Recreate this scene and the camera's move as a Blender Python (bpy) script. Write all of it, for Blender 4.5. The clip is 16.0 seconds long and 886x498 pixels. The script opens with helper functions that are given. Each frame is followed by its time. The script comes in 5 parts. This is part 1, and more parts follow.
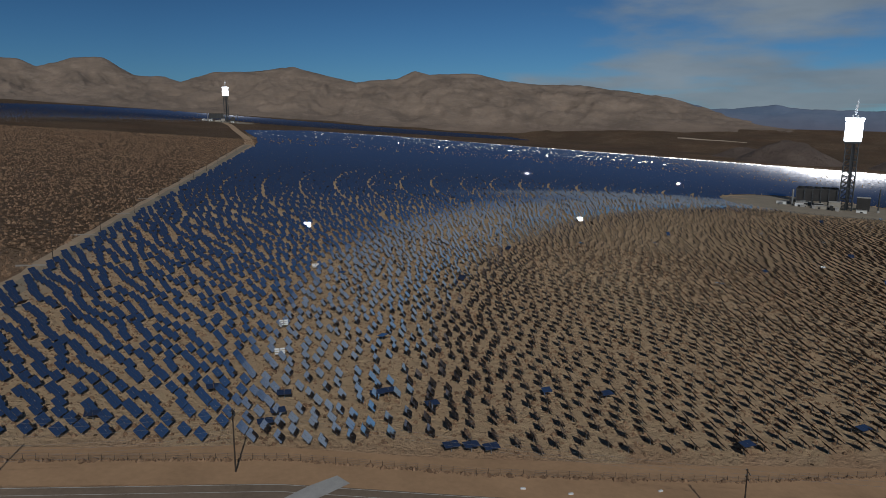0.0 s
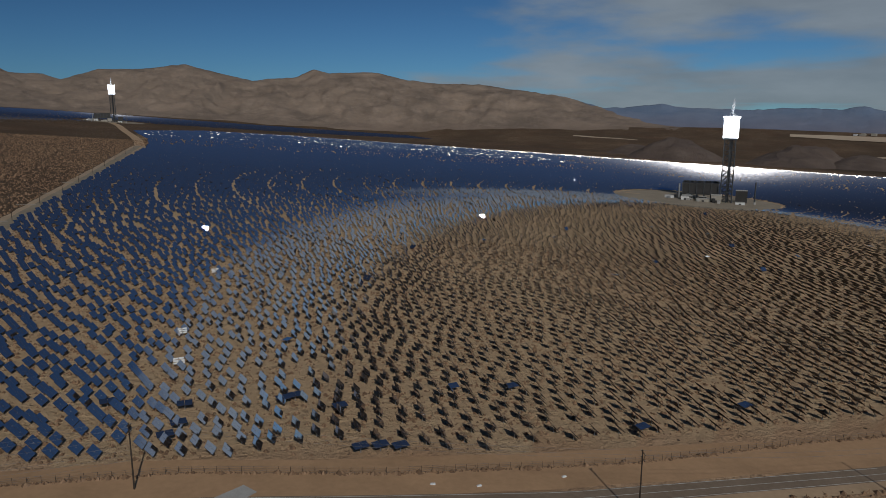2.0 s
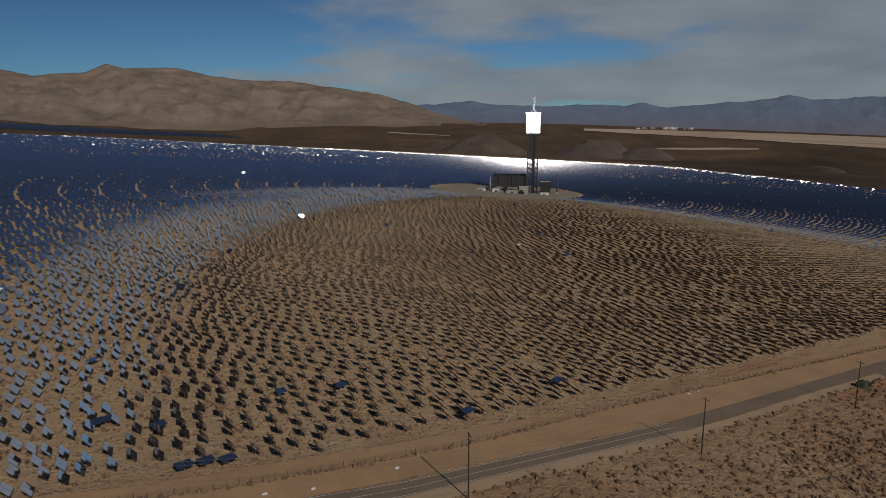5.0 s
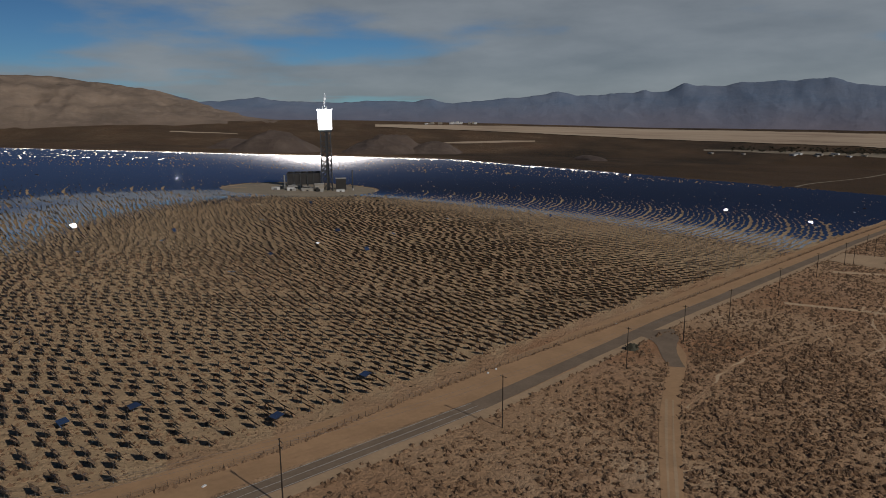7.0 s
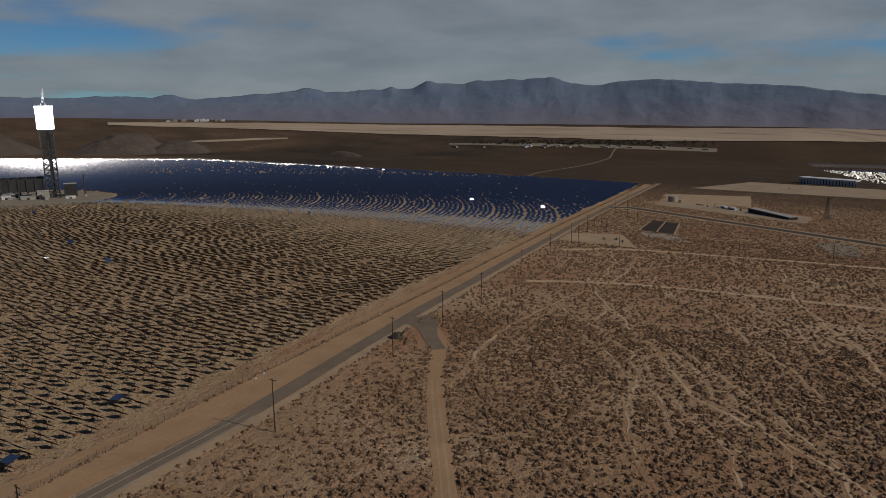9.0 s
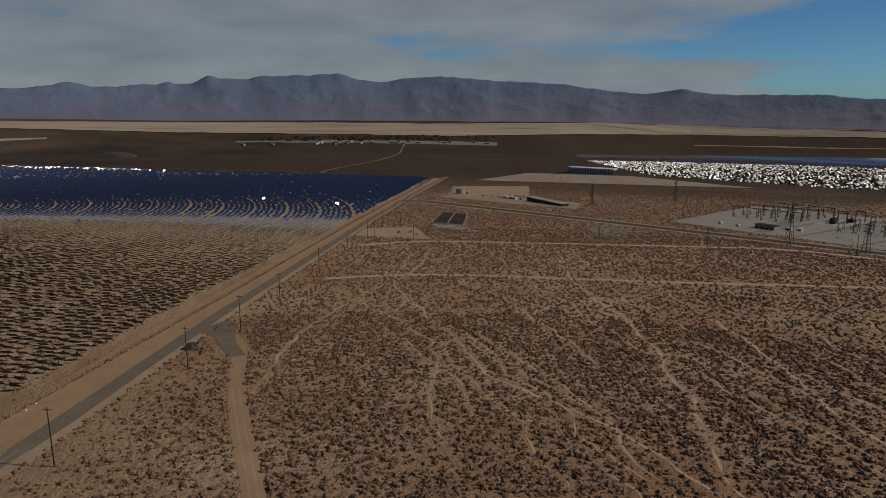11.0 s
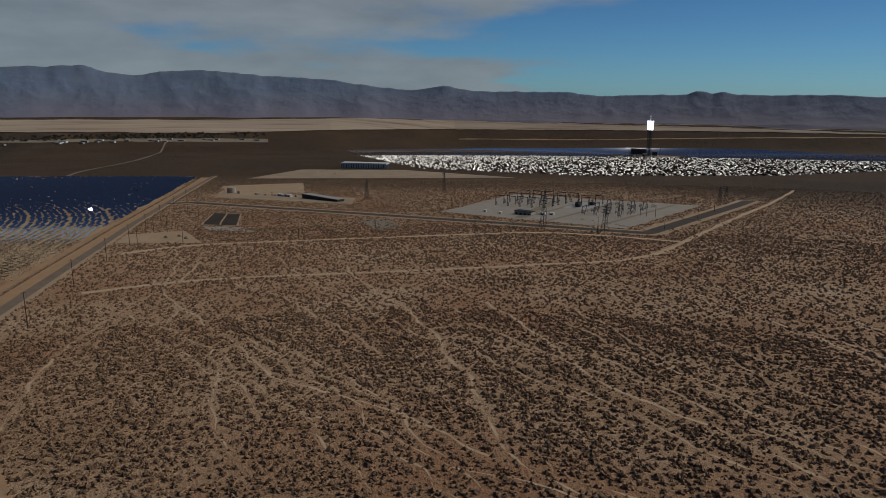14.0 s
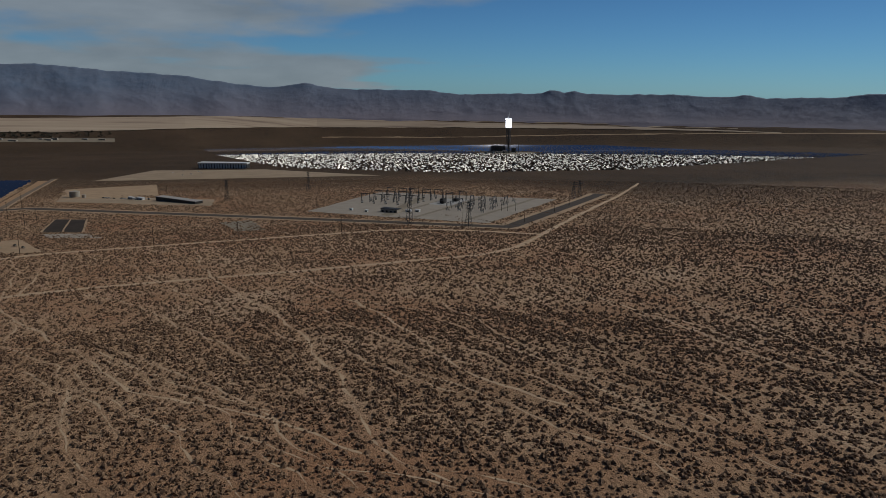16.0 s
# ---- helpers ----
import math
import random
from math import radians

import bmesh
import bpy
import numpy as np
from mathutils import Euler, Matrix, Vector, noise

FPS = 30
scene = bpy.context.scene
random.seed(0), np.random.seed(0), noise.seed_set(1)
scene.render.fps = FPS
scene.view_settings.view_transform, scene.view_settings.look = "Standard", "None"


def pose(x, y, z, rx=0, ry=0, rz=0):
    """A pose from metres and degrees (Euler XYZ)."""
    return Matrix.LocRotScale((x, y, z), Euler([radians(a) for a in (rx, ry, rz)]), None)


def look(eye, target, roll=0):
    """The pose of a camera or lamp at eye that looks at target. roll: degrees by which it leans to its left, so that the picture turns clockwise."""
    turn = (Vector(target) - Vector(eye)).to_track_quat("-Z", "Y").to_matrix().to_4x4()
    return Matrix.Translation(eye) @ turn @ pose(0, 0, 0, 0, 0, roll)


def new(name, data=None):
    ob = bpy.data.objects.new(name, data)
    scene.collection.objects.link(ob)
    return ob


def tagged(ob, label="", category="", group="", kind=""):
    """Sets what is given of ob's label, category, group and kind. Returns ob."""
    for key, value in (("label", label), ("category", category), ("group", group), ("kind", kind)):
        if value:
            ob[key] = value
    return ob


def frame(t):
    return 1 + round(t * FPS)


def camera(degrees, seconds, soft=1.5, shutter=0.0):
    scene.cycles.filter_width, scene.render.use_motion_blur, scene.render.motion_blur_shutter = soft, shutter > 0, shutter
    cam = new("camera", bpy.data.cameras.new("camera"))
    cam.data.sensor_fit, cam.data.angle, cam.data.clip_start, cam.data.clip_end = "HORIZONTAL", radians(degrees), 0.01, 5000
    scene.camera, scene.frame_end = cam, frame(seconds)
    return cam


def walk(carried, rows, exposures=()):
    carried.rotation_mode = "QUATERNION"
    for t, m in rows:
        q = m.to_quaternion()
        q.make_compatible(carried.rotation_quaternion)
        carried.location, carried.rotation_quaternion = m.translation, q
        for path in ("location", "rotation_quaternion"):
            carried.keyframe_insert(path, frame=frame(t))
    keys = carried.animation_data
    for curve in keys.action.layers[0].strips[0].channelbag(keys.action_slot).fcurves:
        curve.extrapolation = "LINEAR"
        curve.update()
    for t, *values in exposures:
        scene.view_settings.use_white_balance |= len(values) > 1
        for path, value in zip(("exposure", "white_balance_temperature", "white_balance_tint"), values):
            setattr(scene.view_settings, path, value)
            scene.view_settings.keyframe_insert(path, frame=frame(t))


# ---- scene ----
# ---- camera and its walk ----
cam = camera(65.24, 16.0, soft=0.7)
PATH = [
    (0, (0.0, 0.0, 108.0), (-0.043, 1.962, 107.616), 0.3),
    (0.5, (0.18, -0.289, 108.103), (0.203, 1.673, 107.719), 0.3),
    (1, (0.332, -0.572, 108.207), (0.426, 1.388, 107.822), 0.2),
    (1.5, (0.458, -0.849, 108.313), (0.617, 1.107, 107.927), 0.2),
    (2, (0.557, -1.12, 108.419), (0.786, 0.829, 108.033), 0.2),
    (2.5, (0.629, -1.385, 108.527), (0.928, 0.554, 108.14), 0.1),
    (3, (0.674, -1.644, 108.636), (1.053, 0.281, 108.248), 0.1),
    (5.5, (0.493, -2.846, 109.199), (1.328, -1.072, 108.802), -0.2),
    (6, (0.376, -3.068, 109.316), (1.336, -1.36, 108.915), -0.3),
    (6.5, (0.231, -3.284, 109.433), (1.316, -1.653, 109.03), -0.3),
    (7, (0.06, -3.494, 109.552), (1.277, -1.959, 109.146), -0.4),
    (7.5, (-0.138, -3.698, 109.672), (1.191, -2.26, 109.263), -0.3),
    (8, (-0.363, -3.895, 109.793), (1.098, -2.593, 109.38), -0.4),
    (8.5, (-0.615, -4.087, 109.915), (0.946, -2.908, 109.499), -0.3),
    (9, (-0.894, -4.273, 110.039), (0.772, -3.249, 109.619), -0.3),
    (9.5, (-1.2, -4.452, 110.164), (0.545, -3.57, 109.742), -0.4),
    (10, (-1.533, -4.625, 110.29), (0.279, -3.895, 109.864), -0.3),
    (12.5, (-3.603, -5.401, 110.938), (-1.662, -5.204, 110.501), 0.1),
    (13, (-4.098, -5.538, 111.072), (-2.149, -5.458, 110.633), 0.2),
    (13.5, (-4.62, -5.668, 111.206), (-2.67, -5.694, 110.765), 0.3),
    (14, (-5.169, -5.793, 111.342), (-3.224, -5.93, 110.899), 0.3),
    (14.5, (-5.745, -5.911, 111.479), (-3.81, -6.15, 111.035), 0.4),
    (15, (-6.348, -6.024, 111.617), (-4.429, -6.369, 111.172), 0.5),
    (15.5, (-6.978, -6.13, 111.756), (-5.079, -6.569, 111.311), 0.6),
    (16, (-7.635, -6.23, 111.897), (-5.753, -6.741, 111.451), 0.7),
]
walk(cam, [(t, look(eye, target, roll)) for t, eye, target, roll in PATH], exposures=[(0.0, -1.33, 5800, 6), (3.0, -1.33, 6150, 8), (5.5, -1.31, 6400, 10), (10.0, -1.29, 6350, 9), (12.5, -1.28, 6250, 8), (16.0, -1.28, 6050, 7)])

# ---- world, sun ----
SUN_AZ, SUN_EL = radians(170.8), radians(36.0)      # clockwise from +y
TO_SUN = np.array([math.sin(SUN_AZ) * math.cos(SUN_EL), math.cos(SUN_AZ) * math.cos(SUN_EL), math.sin(SUN_EL)])


class Nodes:
    """Short-hand for building a node tree."""

    def __init__(self, tree):
        self.tree = tree
        tree.nodes.clear()

    def add(self, kind, ins=None):
        n = self.tree.nodes.new(kind)
        for key, value in (ins or {}).items():
            if isinstance(value, bpy.types.NodeSocket):
                self.tree.links.new(value, n.inputs[key])
            else:
                n.inputs[key].default_value = value
        return n

    def calc(self, op, a, b=0.0, clamp=False):
        n = self.add("ShaderNodeMath", {0: a, 1: b})
        n.operation, n.use_clamp = op, clamp
        return n.outputs[0]

    def ramp(self, fac, stops):
        n = self.add("ShaderNodeValToRGB", {0: fac})
        while len(n.color_ramp.elements) < len(stops):
            n.color_ramp.elements.new(0.5)
        for e, (p, c) in zip(n.color_ramp.elements, stops):
            e.position, e.color = p, (c, c, c, 1) if isinstance(c, (int, float)) else (*c, 1)
        return n.outputs[0]

    def noise(self, vector, scale, detail=4.0, rough=0.55):
        return self.add("ShaderNodeTexNoise", {"Vector": vector, "Scale": scale, "Detail": detail, "Roughness": rough}).outputs[0]

    def mix(self, fac, a, b, kind="MIX"):
        n = self.add("ShaderNodeMix", {0: fac})
        n.data_type, n.blend_type = "RGBA", kind
        for key, value in ((6, a), (7, b)):
            if isinstance(value, bpy.types.NodeSocket):
                self.tree.links.new(value, n.inputs[key])
            else:
                n.inputs[key].default_value = (*value, 1)
        return n.outputs[2]


world = bpy.data.worlds.new("sky")
scene.world = world
world.use_nodes = True
w = Nodes(world.node_tree)
sky = w.add("ShaderNodeTexSky")
sky.sky_type, sky.sun_disc, sky.sun_elevation, sky.sun_rotation = "NISHITA", False, SUN_EL, SUN_AZ
sky.altitude, sky.air_density, sky.dust_density, sky.ozone_density = 1000.0, 1.0, 0.25, 2.2
way = w.add("ShaderNodeTexCoord").outputs["Generated"]
xyz = w.add("ShaderNodeSeparateXYZ", {0: way})
# a high thin cloud sheet, met by the view ray; thickest to the north-east
up = w.calc("ADD", w.calc("MAXIMUM", xyz.outputs[2], 0.0), 0.06)
sheet = w.add("ShaderNodeCombineXYZ", {0: w.calc("DIVIDE", xyz.outputs[0], up), 1: w.calc("DIVIDE", xyz.outputs[1], up), 2: 0.0}).outputs[0]
turned = w.add("ShaderNodeMapping", {"Vector": way, "Rotation": (0, radians(5), radians(35)), "Scale": (2.2, 2.2, 8.5)}).outputs[0]
fine = w.noise(turned, 1.25, 9.0, 0.55)
broad = w.noise(sheet, 0.28, 3.0, 0.5)
side = w.add("ShaderNodeVectorMath", {0: way, 1: (0.83, 0.557, 0.0)})
side.operation = "DOT_PRODUCT"
side = side.outputs["Value"]
cover = w.calc("ADD", w.calc("ADD", w.calc("MULTIPLY", fine, 0.75), w.calc("MULTIPLY", broad, 0.7)), w.calc("MULTIPLY", w.calc("POWER", w.calc("MAXIMUM", side, 0.0), 2.0), 0.6))
high = w.add("ShaderNodeMapRange", {0: xyz.outputs[2], 1: 0.24, 2: 0.45, 3: 0.0, 4: 0.5}).outputs[0]
cover = w.calc("SUBTRACT", cover, high)
cloud = w.add("ShaderNodeMapRange", {0: cover, 1: 1.02, 2: 1.20, 3: 0.0, 4: 0.88})
cloud.interpolation_type = "SMOOTHSTEP"
cloud = cloud.outputs[0]
shade = w.mix(w.noise(turned, 2.6, 6.0), (4.3, 5.0, 5.6), (12.0, 12.8, 13.3))
low_sky = w.add("ShaderNodeMapRange", {0: xyz.outputs[2], 1: 0.0, 2: 0.30, 3: 1.0, 4: 0.0}).outputs[0]
tint = w.mix(low_sky, (0.47, 0.66, 0.86), (0.66, 1.22, 1.86))
east = w.add("ShaderNodeMapRange", {0: xyz.outputs[0], 1: -0.4, 2: 1.0, 3: 0.74, 4: 1.35}).outputs[0]
tint = w.mix(1.0, tint, w.add("ShaderNodeCombineColor", {0: east, 1: east, 2: east}).outputs[0], "MULTIPLY")
tone = w.mix(cloud, w.mix(1.0, sky.outputs[0], tint, "MULTIPLY"), shade)
back = w.add("ShaderNodeBackground", {0: tone, 1: 0.060})
w.add("ShaderNodeOutputWorld", {0: back.outputs[0]})

sun = new("sun", bpy.data.lights.new("sun", "SUN"))
sun.data.energy, sun.data.angle, sun.data.color = 5.0, radians(0.53), (1.0, 0.93, 0.84)
sun.matrix_world = look((0, 0, 0), tuple(-TO_SUN))


# ---- materials ----
def material(name, build):
    m = bpy.data.materials.new(name)
    m.use_nodes = True
    n = Nodes(m.node_tree)
    p = n.add("ShaderNodeBsdfPrincipled")
    n.add("ShaderNodeOutputMaterial", {0: p.outputs[0]})
    build(n, p)
    return m


def plain(name, colour, rough=0.8, metal=0.0, vary=0.25, scale=0.6, bump=0.0):
    """A surface with mottling at two scales."""
    def build(n, p):
        where = n.add("ShaderNodeTexCoord").outputs["Object"]
        big, small = n.noise(where, scale, 5.0), n.noise(where, scale * 9, 3.0)
        f = n.calc("ADD", n.calc("MULTIPLY", big, 0.6), n.calc("MULTIPLY", small, 0.4))
        low = tuple(c * (1 - vary) for c in colour)
        high = tuple(min(0.9, c * (1 + vary)) for c in colour)
        out = n.mix(n.ramp(f, [(0.3, 0.0), (0.7, 1.0)]), low, high)
        n.tree.links.new(out, p.inputs["Base Color"])
        p.inputs["Roughness"].default_value, p.inputs["Metallic"].default_value = rough, metal
        if rough > 0.8:
            p.inputs["Specular IOR Level"].default_value = 0.15
        if bump:
            n.tree.links.new(n.add("ShaderNodeBump", {"Height": f, "Strength": bump, "Distance": 0.3}).outputs[0], p.inputs["Normal"])
    return material(name, build)


def make_ground(n, p):
    where = n.add("ShaderNodeTexCoord").outputs["Object"]
    cover = n.add("ShaderNodeAttribute")
    cover.attribute_name = "scrub"
    cover = cover.outputs["Fac"]
    warp = n.noise(where, 0.05, 4.0)
    soil = n.ramp(n.noise(where, 0.012, 6.0, 0.6), [(0.3, (0.41, 0.247, 0.135)), (0.55, (0.535, 0.345, 0.20)), (0.75, (0.64, 0.455, 0.29))])
    soil = n.mix(n.ramp(n.noise(where, 0.007, 5.0, 0.6), [(0.47, 0.0), (0.66, 0.7)]), soil, (0.41, 0.20, 0.10))
    soil = n.mix(n.ramp(n.noise(where, 0.7, 5.0, 0.7), [(0.35, 0.0), (0.75, 0.5)]), soil, (0.20, 0.125, 0.075))
    dark = n.add("ShaderNodeAttribute")
    dark.attribute_name = "dark_soil"
    soil = n.mix(n.calc("MULTIPLY", dark.outputs["Fac"], n.ramp(n.noise(where, 0.004, 5.0), [(0.25, 0.75), (0.6, 1.0)])), soil, (0.045, 0.036, 0.027))
    bare = n.add("ShaderNodeAttribute")
    bare.attribute_name = "cleared"
    soil = n.mix(n.calc("MULTIPLY", bare.outputs["Fac"], 0.75), soil, n.mix(n.noise(where, 0.25, 5.0, 0.7), (0.42, 0.29, 0.165), (0.64, 0.475, 0.29)))
    # shrubs too far or too small to stand as meshes
    cell = n.add("ShaderNodeTexVoronoi", {"Vector": where, "Scale": 0.33, "Randomness": 1.0})
    tall = n.add("ShaderNodeTexVoronoi", {"Vector": where, "Scale": 0.13, "Randomness": 1.0})
    spot = n.calc("LESS_THAN", n.calc("ADD", cell.outputs["Distance"], n.calc("MULTIPLY", warp, 0.25)), n.calc("MULTIPLY", cover, 0.52))
    spot2 = n.calc("LESS_THAN", tall.outputs["Distance"], n.calc("MULTIPLY", cover, 0.34))
    both = n.calc("MAXIMUM", spot, spot2)
    plant = n.mix(n.noise(where, 0.9, 2.0), (0.06, 0.038, 0.021), (0.13, 0.08, 0.044))
    n.tree.links.new(n.mix(both, soil, plant), p.inputs["Base Color"])
    rough = n.calc("ADD", n.calc("MULTIPLY", n.noise(where, 0.8, 6.0, 0.7), 1.0), n.calc("MULTIPLY", both, 0.8))
    rough = n.calc("ADD", rough, n.calc("MULTIPLY", n.noise(where, 0.28, 3.0, 0.6), 1.4))
    n.tree.links.new(n.add("ShaderNodeBump", {"Height": rough, "Strength": 1.0, "Distance": 1.1}).outputs[0], p.inputs["Normal"])
    p.inputs["Roughness"].default_value = 0.95
    p.inputs["Specular IOR Level"].default_value = 0.15


def make_mirror(n, p):
    where = n.add("ShaderNodeTexCoord").outputs["Object"]
    dust = n.noise(where, 0.4, 4.0)
    n.tree.links.new(n.mix(dust, (0.61, 0.60, 0.64), (0.74, 0.72, 0.75)), p.inputs["Base Color"])
    p.inputs["Metallic"].default_value = 0.97
    p.inputs["Roughness"].default_value = 0.08


def make_glint_mirror(n, p):
    where = n.add("ShaderNodeTexCoord").outputs["Object"]
    # cream colour and roughness stand in for an even white glint
    n.tree.links.new(n.mix(n.noise(where, 0.05, 4.0), (0.50, 0.48, 0.43), (0.68, 0.66, 0.60)), p.inputs["Base Color"])
    p.inputs["Metallic"].default_value = 0.85
    p.inputs["Roughness"].default_value = 0.29


def make_rock(low, high, pale, fan=None, bump=0.9, reach=(-40.0, 120.0)):
    def build(n, p):
        where = n.add("ShaderNodeTexCoord").outputs["Object"]
        stretched = n.add("ShaderNodeMapping", {"Vector": where, "Scale": (1, 1, 2.5)}).outputs[0]
        base = n.mix(n.ramp(n.noise(stretched, 0.004, 8.0, 0.65), [(0.35, 0.0), (0.65, 1.0)]), low, high)
        base = n.mix(n.ramp(n.noise(stretched, 0.013, 8.0, 0.7), [(0.50, 0.0), (0.78, 0.6)]), base, pale)
        if fan:
            # outwash fans at the foot of the range
            rise = n.add("ShaderNodeSeparateXYZ", {0: where}).outputs[2]
            rise = n.calc("ADD", rise, n.calc("MULTIPLY", n.noise(where, 0.003, 4.0), 90.0))
            base = n.mix(n.add("ShaderNodeMapRange", {0: rise, 1: reach[0], 2: reach[1], 3: 1.0, 4: 0.0}).outputs[0], base, fan)
        n.tree.links.new(base, p.inputs["Base Color"])
        n.tree.links.new(n.add("ShaderNodeBump", {"Height": n.noise(where, 0.03, 10.0, 0.72), "Strength": bump, "Distance": 26.0}).outputs[0], p.inputs["Normal"])
        p.inputs["Roughness"].default_value = 0.95
    return build


def make_playa(n, p):
    """Pale clay in long streaks across the valley."""
    where = n.add("ShaderNodeTexCoord").outputs["Object"]
    out = n.add("ShaderNodeVectorMath", {0: where})
    out.operation = "LENGTH"
    xyz_ = n.add("ShaderNodeSeparateXYZ", {0: where})
    streak = n.add("ShaderNodeCombineXYZ", {0: n.calc("MULTIPLY", out.outputs["Value"], 0.02), 1: n.calc("MULTIPLY", xyz_.outputs[1], 0.0016), 2: n.calc("MULTIPLY", xyz_.outputs[0], 0.0016)}).outputs[0]
    n.tree.links.new(n.ramp(n.noise(streak, 1.0, 7.0, 0.65), [(0.30, (0.22, 0.155, 0.11)), (0.45, (0.42, 0.315, 0.22)), (0.7, (0.52, 0.41, 0.29))]), p.inputs["Base Color"])
    p.inputs["Roughness"].default_value = 0.9


def make_glow(n, p):
    where = n.add("ShaderNodeTexCoord").outputs["Object"]
    p.inputs["Base Color"].default_value = (0.85, 0.85, 0.85, 1)
    n.tree.links.new(n.mix(n.noise(where, 0.2, 3.0), (0.95, 0.98, 1.0), (1, 1, 1)), p.inputs["Emission Color"])
    # emission stands in for the sunlight that the mirrors throw here
    p.inputs["Emission Strength"].default_value = 9.0


def make_steam(n, p):
    p.inputs["Base Color"].default_value = (0.9, 0.92, 0.95, 1)
    where = n.add("ShaderNodeTexCoord").outputs["Object"]
    n.tree.links.new(n.ramp(n.noise(where, 0.25, 4.0), [(0.35, 0.1), (0.7, 0.85)]), p.inputs["Alpha"])
    p.inputs["Roughness"].default_value = 1.0


M_GROUND = material("desert_soil", make_ground)
M_MIRROR = material("mirror_glass", make_mirror)
M_GLINT = material("glint_mirror_glass", make_glint_mirror)
M_BACK = plain("mirror_back", (0.042, 0.027, 0.018), 0.6, 0.0, 0.2)
M_STEEL = plain("galvanised_steel", (0.34, 0.34, 0.33), 0.45, 0.6, 0.2)
M_LATTICE = plain("tower_steel", (0.06, 0.063, 0.066), 0.55, 0.3, 0.25)
M_GLOW = material("receiver_glow", make_glow)
M_STEAM = material("steam", make_steam)
M_WHITE = plain("white_paint", (0.72, 0.71, 0.68), 0.5, 0.0, 0.1)
M_ASPHALT = plain("worn_asphalt", (0.215, 0.16, 0.112), 0.85, 0.0, 0.22, 0.08, 0.2)
M_ASPHALT_DARK = plain("dark_asphalt", (0.085, 0.068, 0.052), 0.85, 0.0, 0.25, 0.08, 0.2)
M_LINE = plain("road_paint", (0.55, 0.53, 0.48), 0.7, 0.0, 0.25, 0.5)
M_DIRT = plain("graded_dirt", (0.41, 0.255, 0.14), 0.95, 0.0, 0.16, 0.06, 0.4)
M_DIRT_PALE = plain("pale_dirt", (0.43, 0.30, 0.185), 0.95, 0.0, 0.18, 0.06, 0.4)
M_WASH = plain("wash_sand", (0.54, 0.385, 0.243), 0.95, 0.0, 0.2, 0.12, 0.4)
M_GRAVEL = plain("grey_gravel", (0.36, 0.31, 0.25), 0.95, 0.0, 0.14, 0.05, 0.4)
M_PAD = plain("compacted_pad", (0.27, 0.225, 0.165), 0.95, 0.0, 0.2, 0.03, 0.4)
M_YARD = plain("graded_yard", (0.38, 0.285, 0.19), 0.95, 0.0, 0.22, 0.02, 0.4)
M_PLAYA = material("dry_lake_clay", make_playa)


def make_scrub(n, p):
    where = n.add("ShaderNodeTexCoord").outputs["Object"]
    one = n.add("ShaderNodeNewGeometry").outputs["Random Per Island"]
    stand = n.noise(where, 0.02, 4.0)
    f = n.calc("ADD", n.calc("MULTIPLY", one, 0.6), n.calc("MULTIPLY", stand, 0.4))
    n.tree.links.new(n.ramp(f, [(0.1, (0.095, 0.054, 0.029)), (0.5, (0.19, 0.112, 0.06)), (0.95, (0.36, 0.228, 0.132))]), p.inputs["Base Color"])
    p.inputs["Roughness"].default_value = 0.9


M_BUSH = material("dry_scrub", make_scrub)
M_WOOD = plain("creosoted_wood", (0.055, 0.042, 0.032), 0.85, 0.0, 0.3, 2.0)
M_WIRE = plain("cable", (0.20, 0.19, 0.18), 0.5, 0.3, 0.1)
M_DARK = plain("dark_cladding", (0.040, 0.037, 0.034), 0.6, 0.2, 0.3, 0.1)
M_TAN = plain("tan_cladding", (0.36, 0.32, 0.26), 0.7, 0.0, 0.12, 0.2)
M_CONCRETE = plain("concrete", (0.40, 0.38, 0.35), 0.85, 0.0, 0.15, 0.3, 0.2)
M_LINER = plain("pond_liner", (0.055, 0.042, 0.032), 0.9, 0.0, 0.35, 0.05)
M_LEAF = plain("tree_leaves", (0.055, 0.050, 0.030), 0.8, 0.0, 0.3, 0.2)
M_ROCK_NORTH = material("brown_mountain_rock", make_rock((0.17, 0.128, 0.095), (0.285, 0.212, 0.155), (0.40, 0.305, 0.235), (0.20, 0.14, 0.10), 0.6))
# the blue of distant haze is mixed into this rock's base colour
M_ROCK_EAST = material("haze_blue_mountain_rock", make_rock((0.125, 0.172, 0.255), (0.172, 0.21, 0.285), (0.20, 0.23, 0.295), (0.205, 0.172, 0.20), 0.3, (-60.0, 170.0)))
M_HILL = material("dark_hill_rock", make_rock((0.10, 0.07, 0.054), (0.16, 0.115, 0.088), (0.20, 0.155, 0.12)))


# ---- ground shape ----
def rim(az):
    """How high the far edge of the plain lies, in degrees, by the bearing (to the left from +y)."""
    return np.interp(az, [-180, -137, -127, -101, -88, -55, -30, -17, -4, 14, 32, 60, 180],
                     [-2.0, -2.2, -2.3, -2.3, -2.1, -1.85, -1.1, -0.9, -0.45, -0.1, 0.5, 0.6, -2.0])


def bearing(x, y):
    return np.degrees(np.arctan2(-np.asarray(x, float), np.asarray(y, float)))


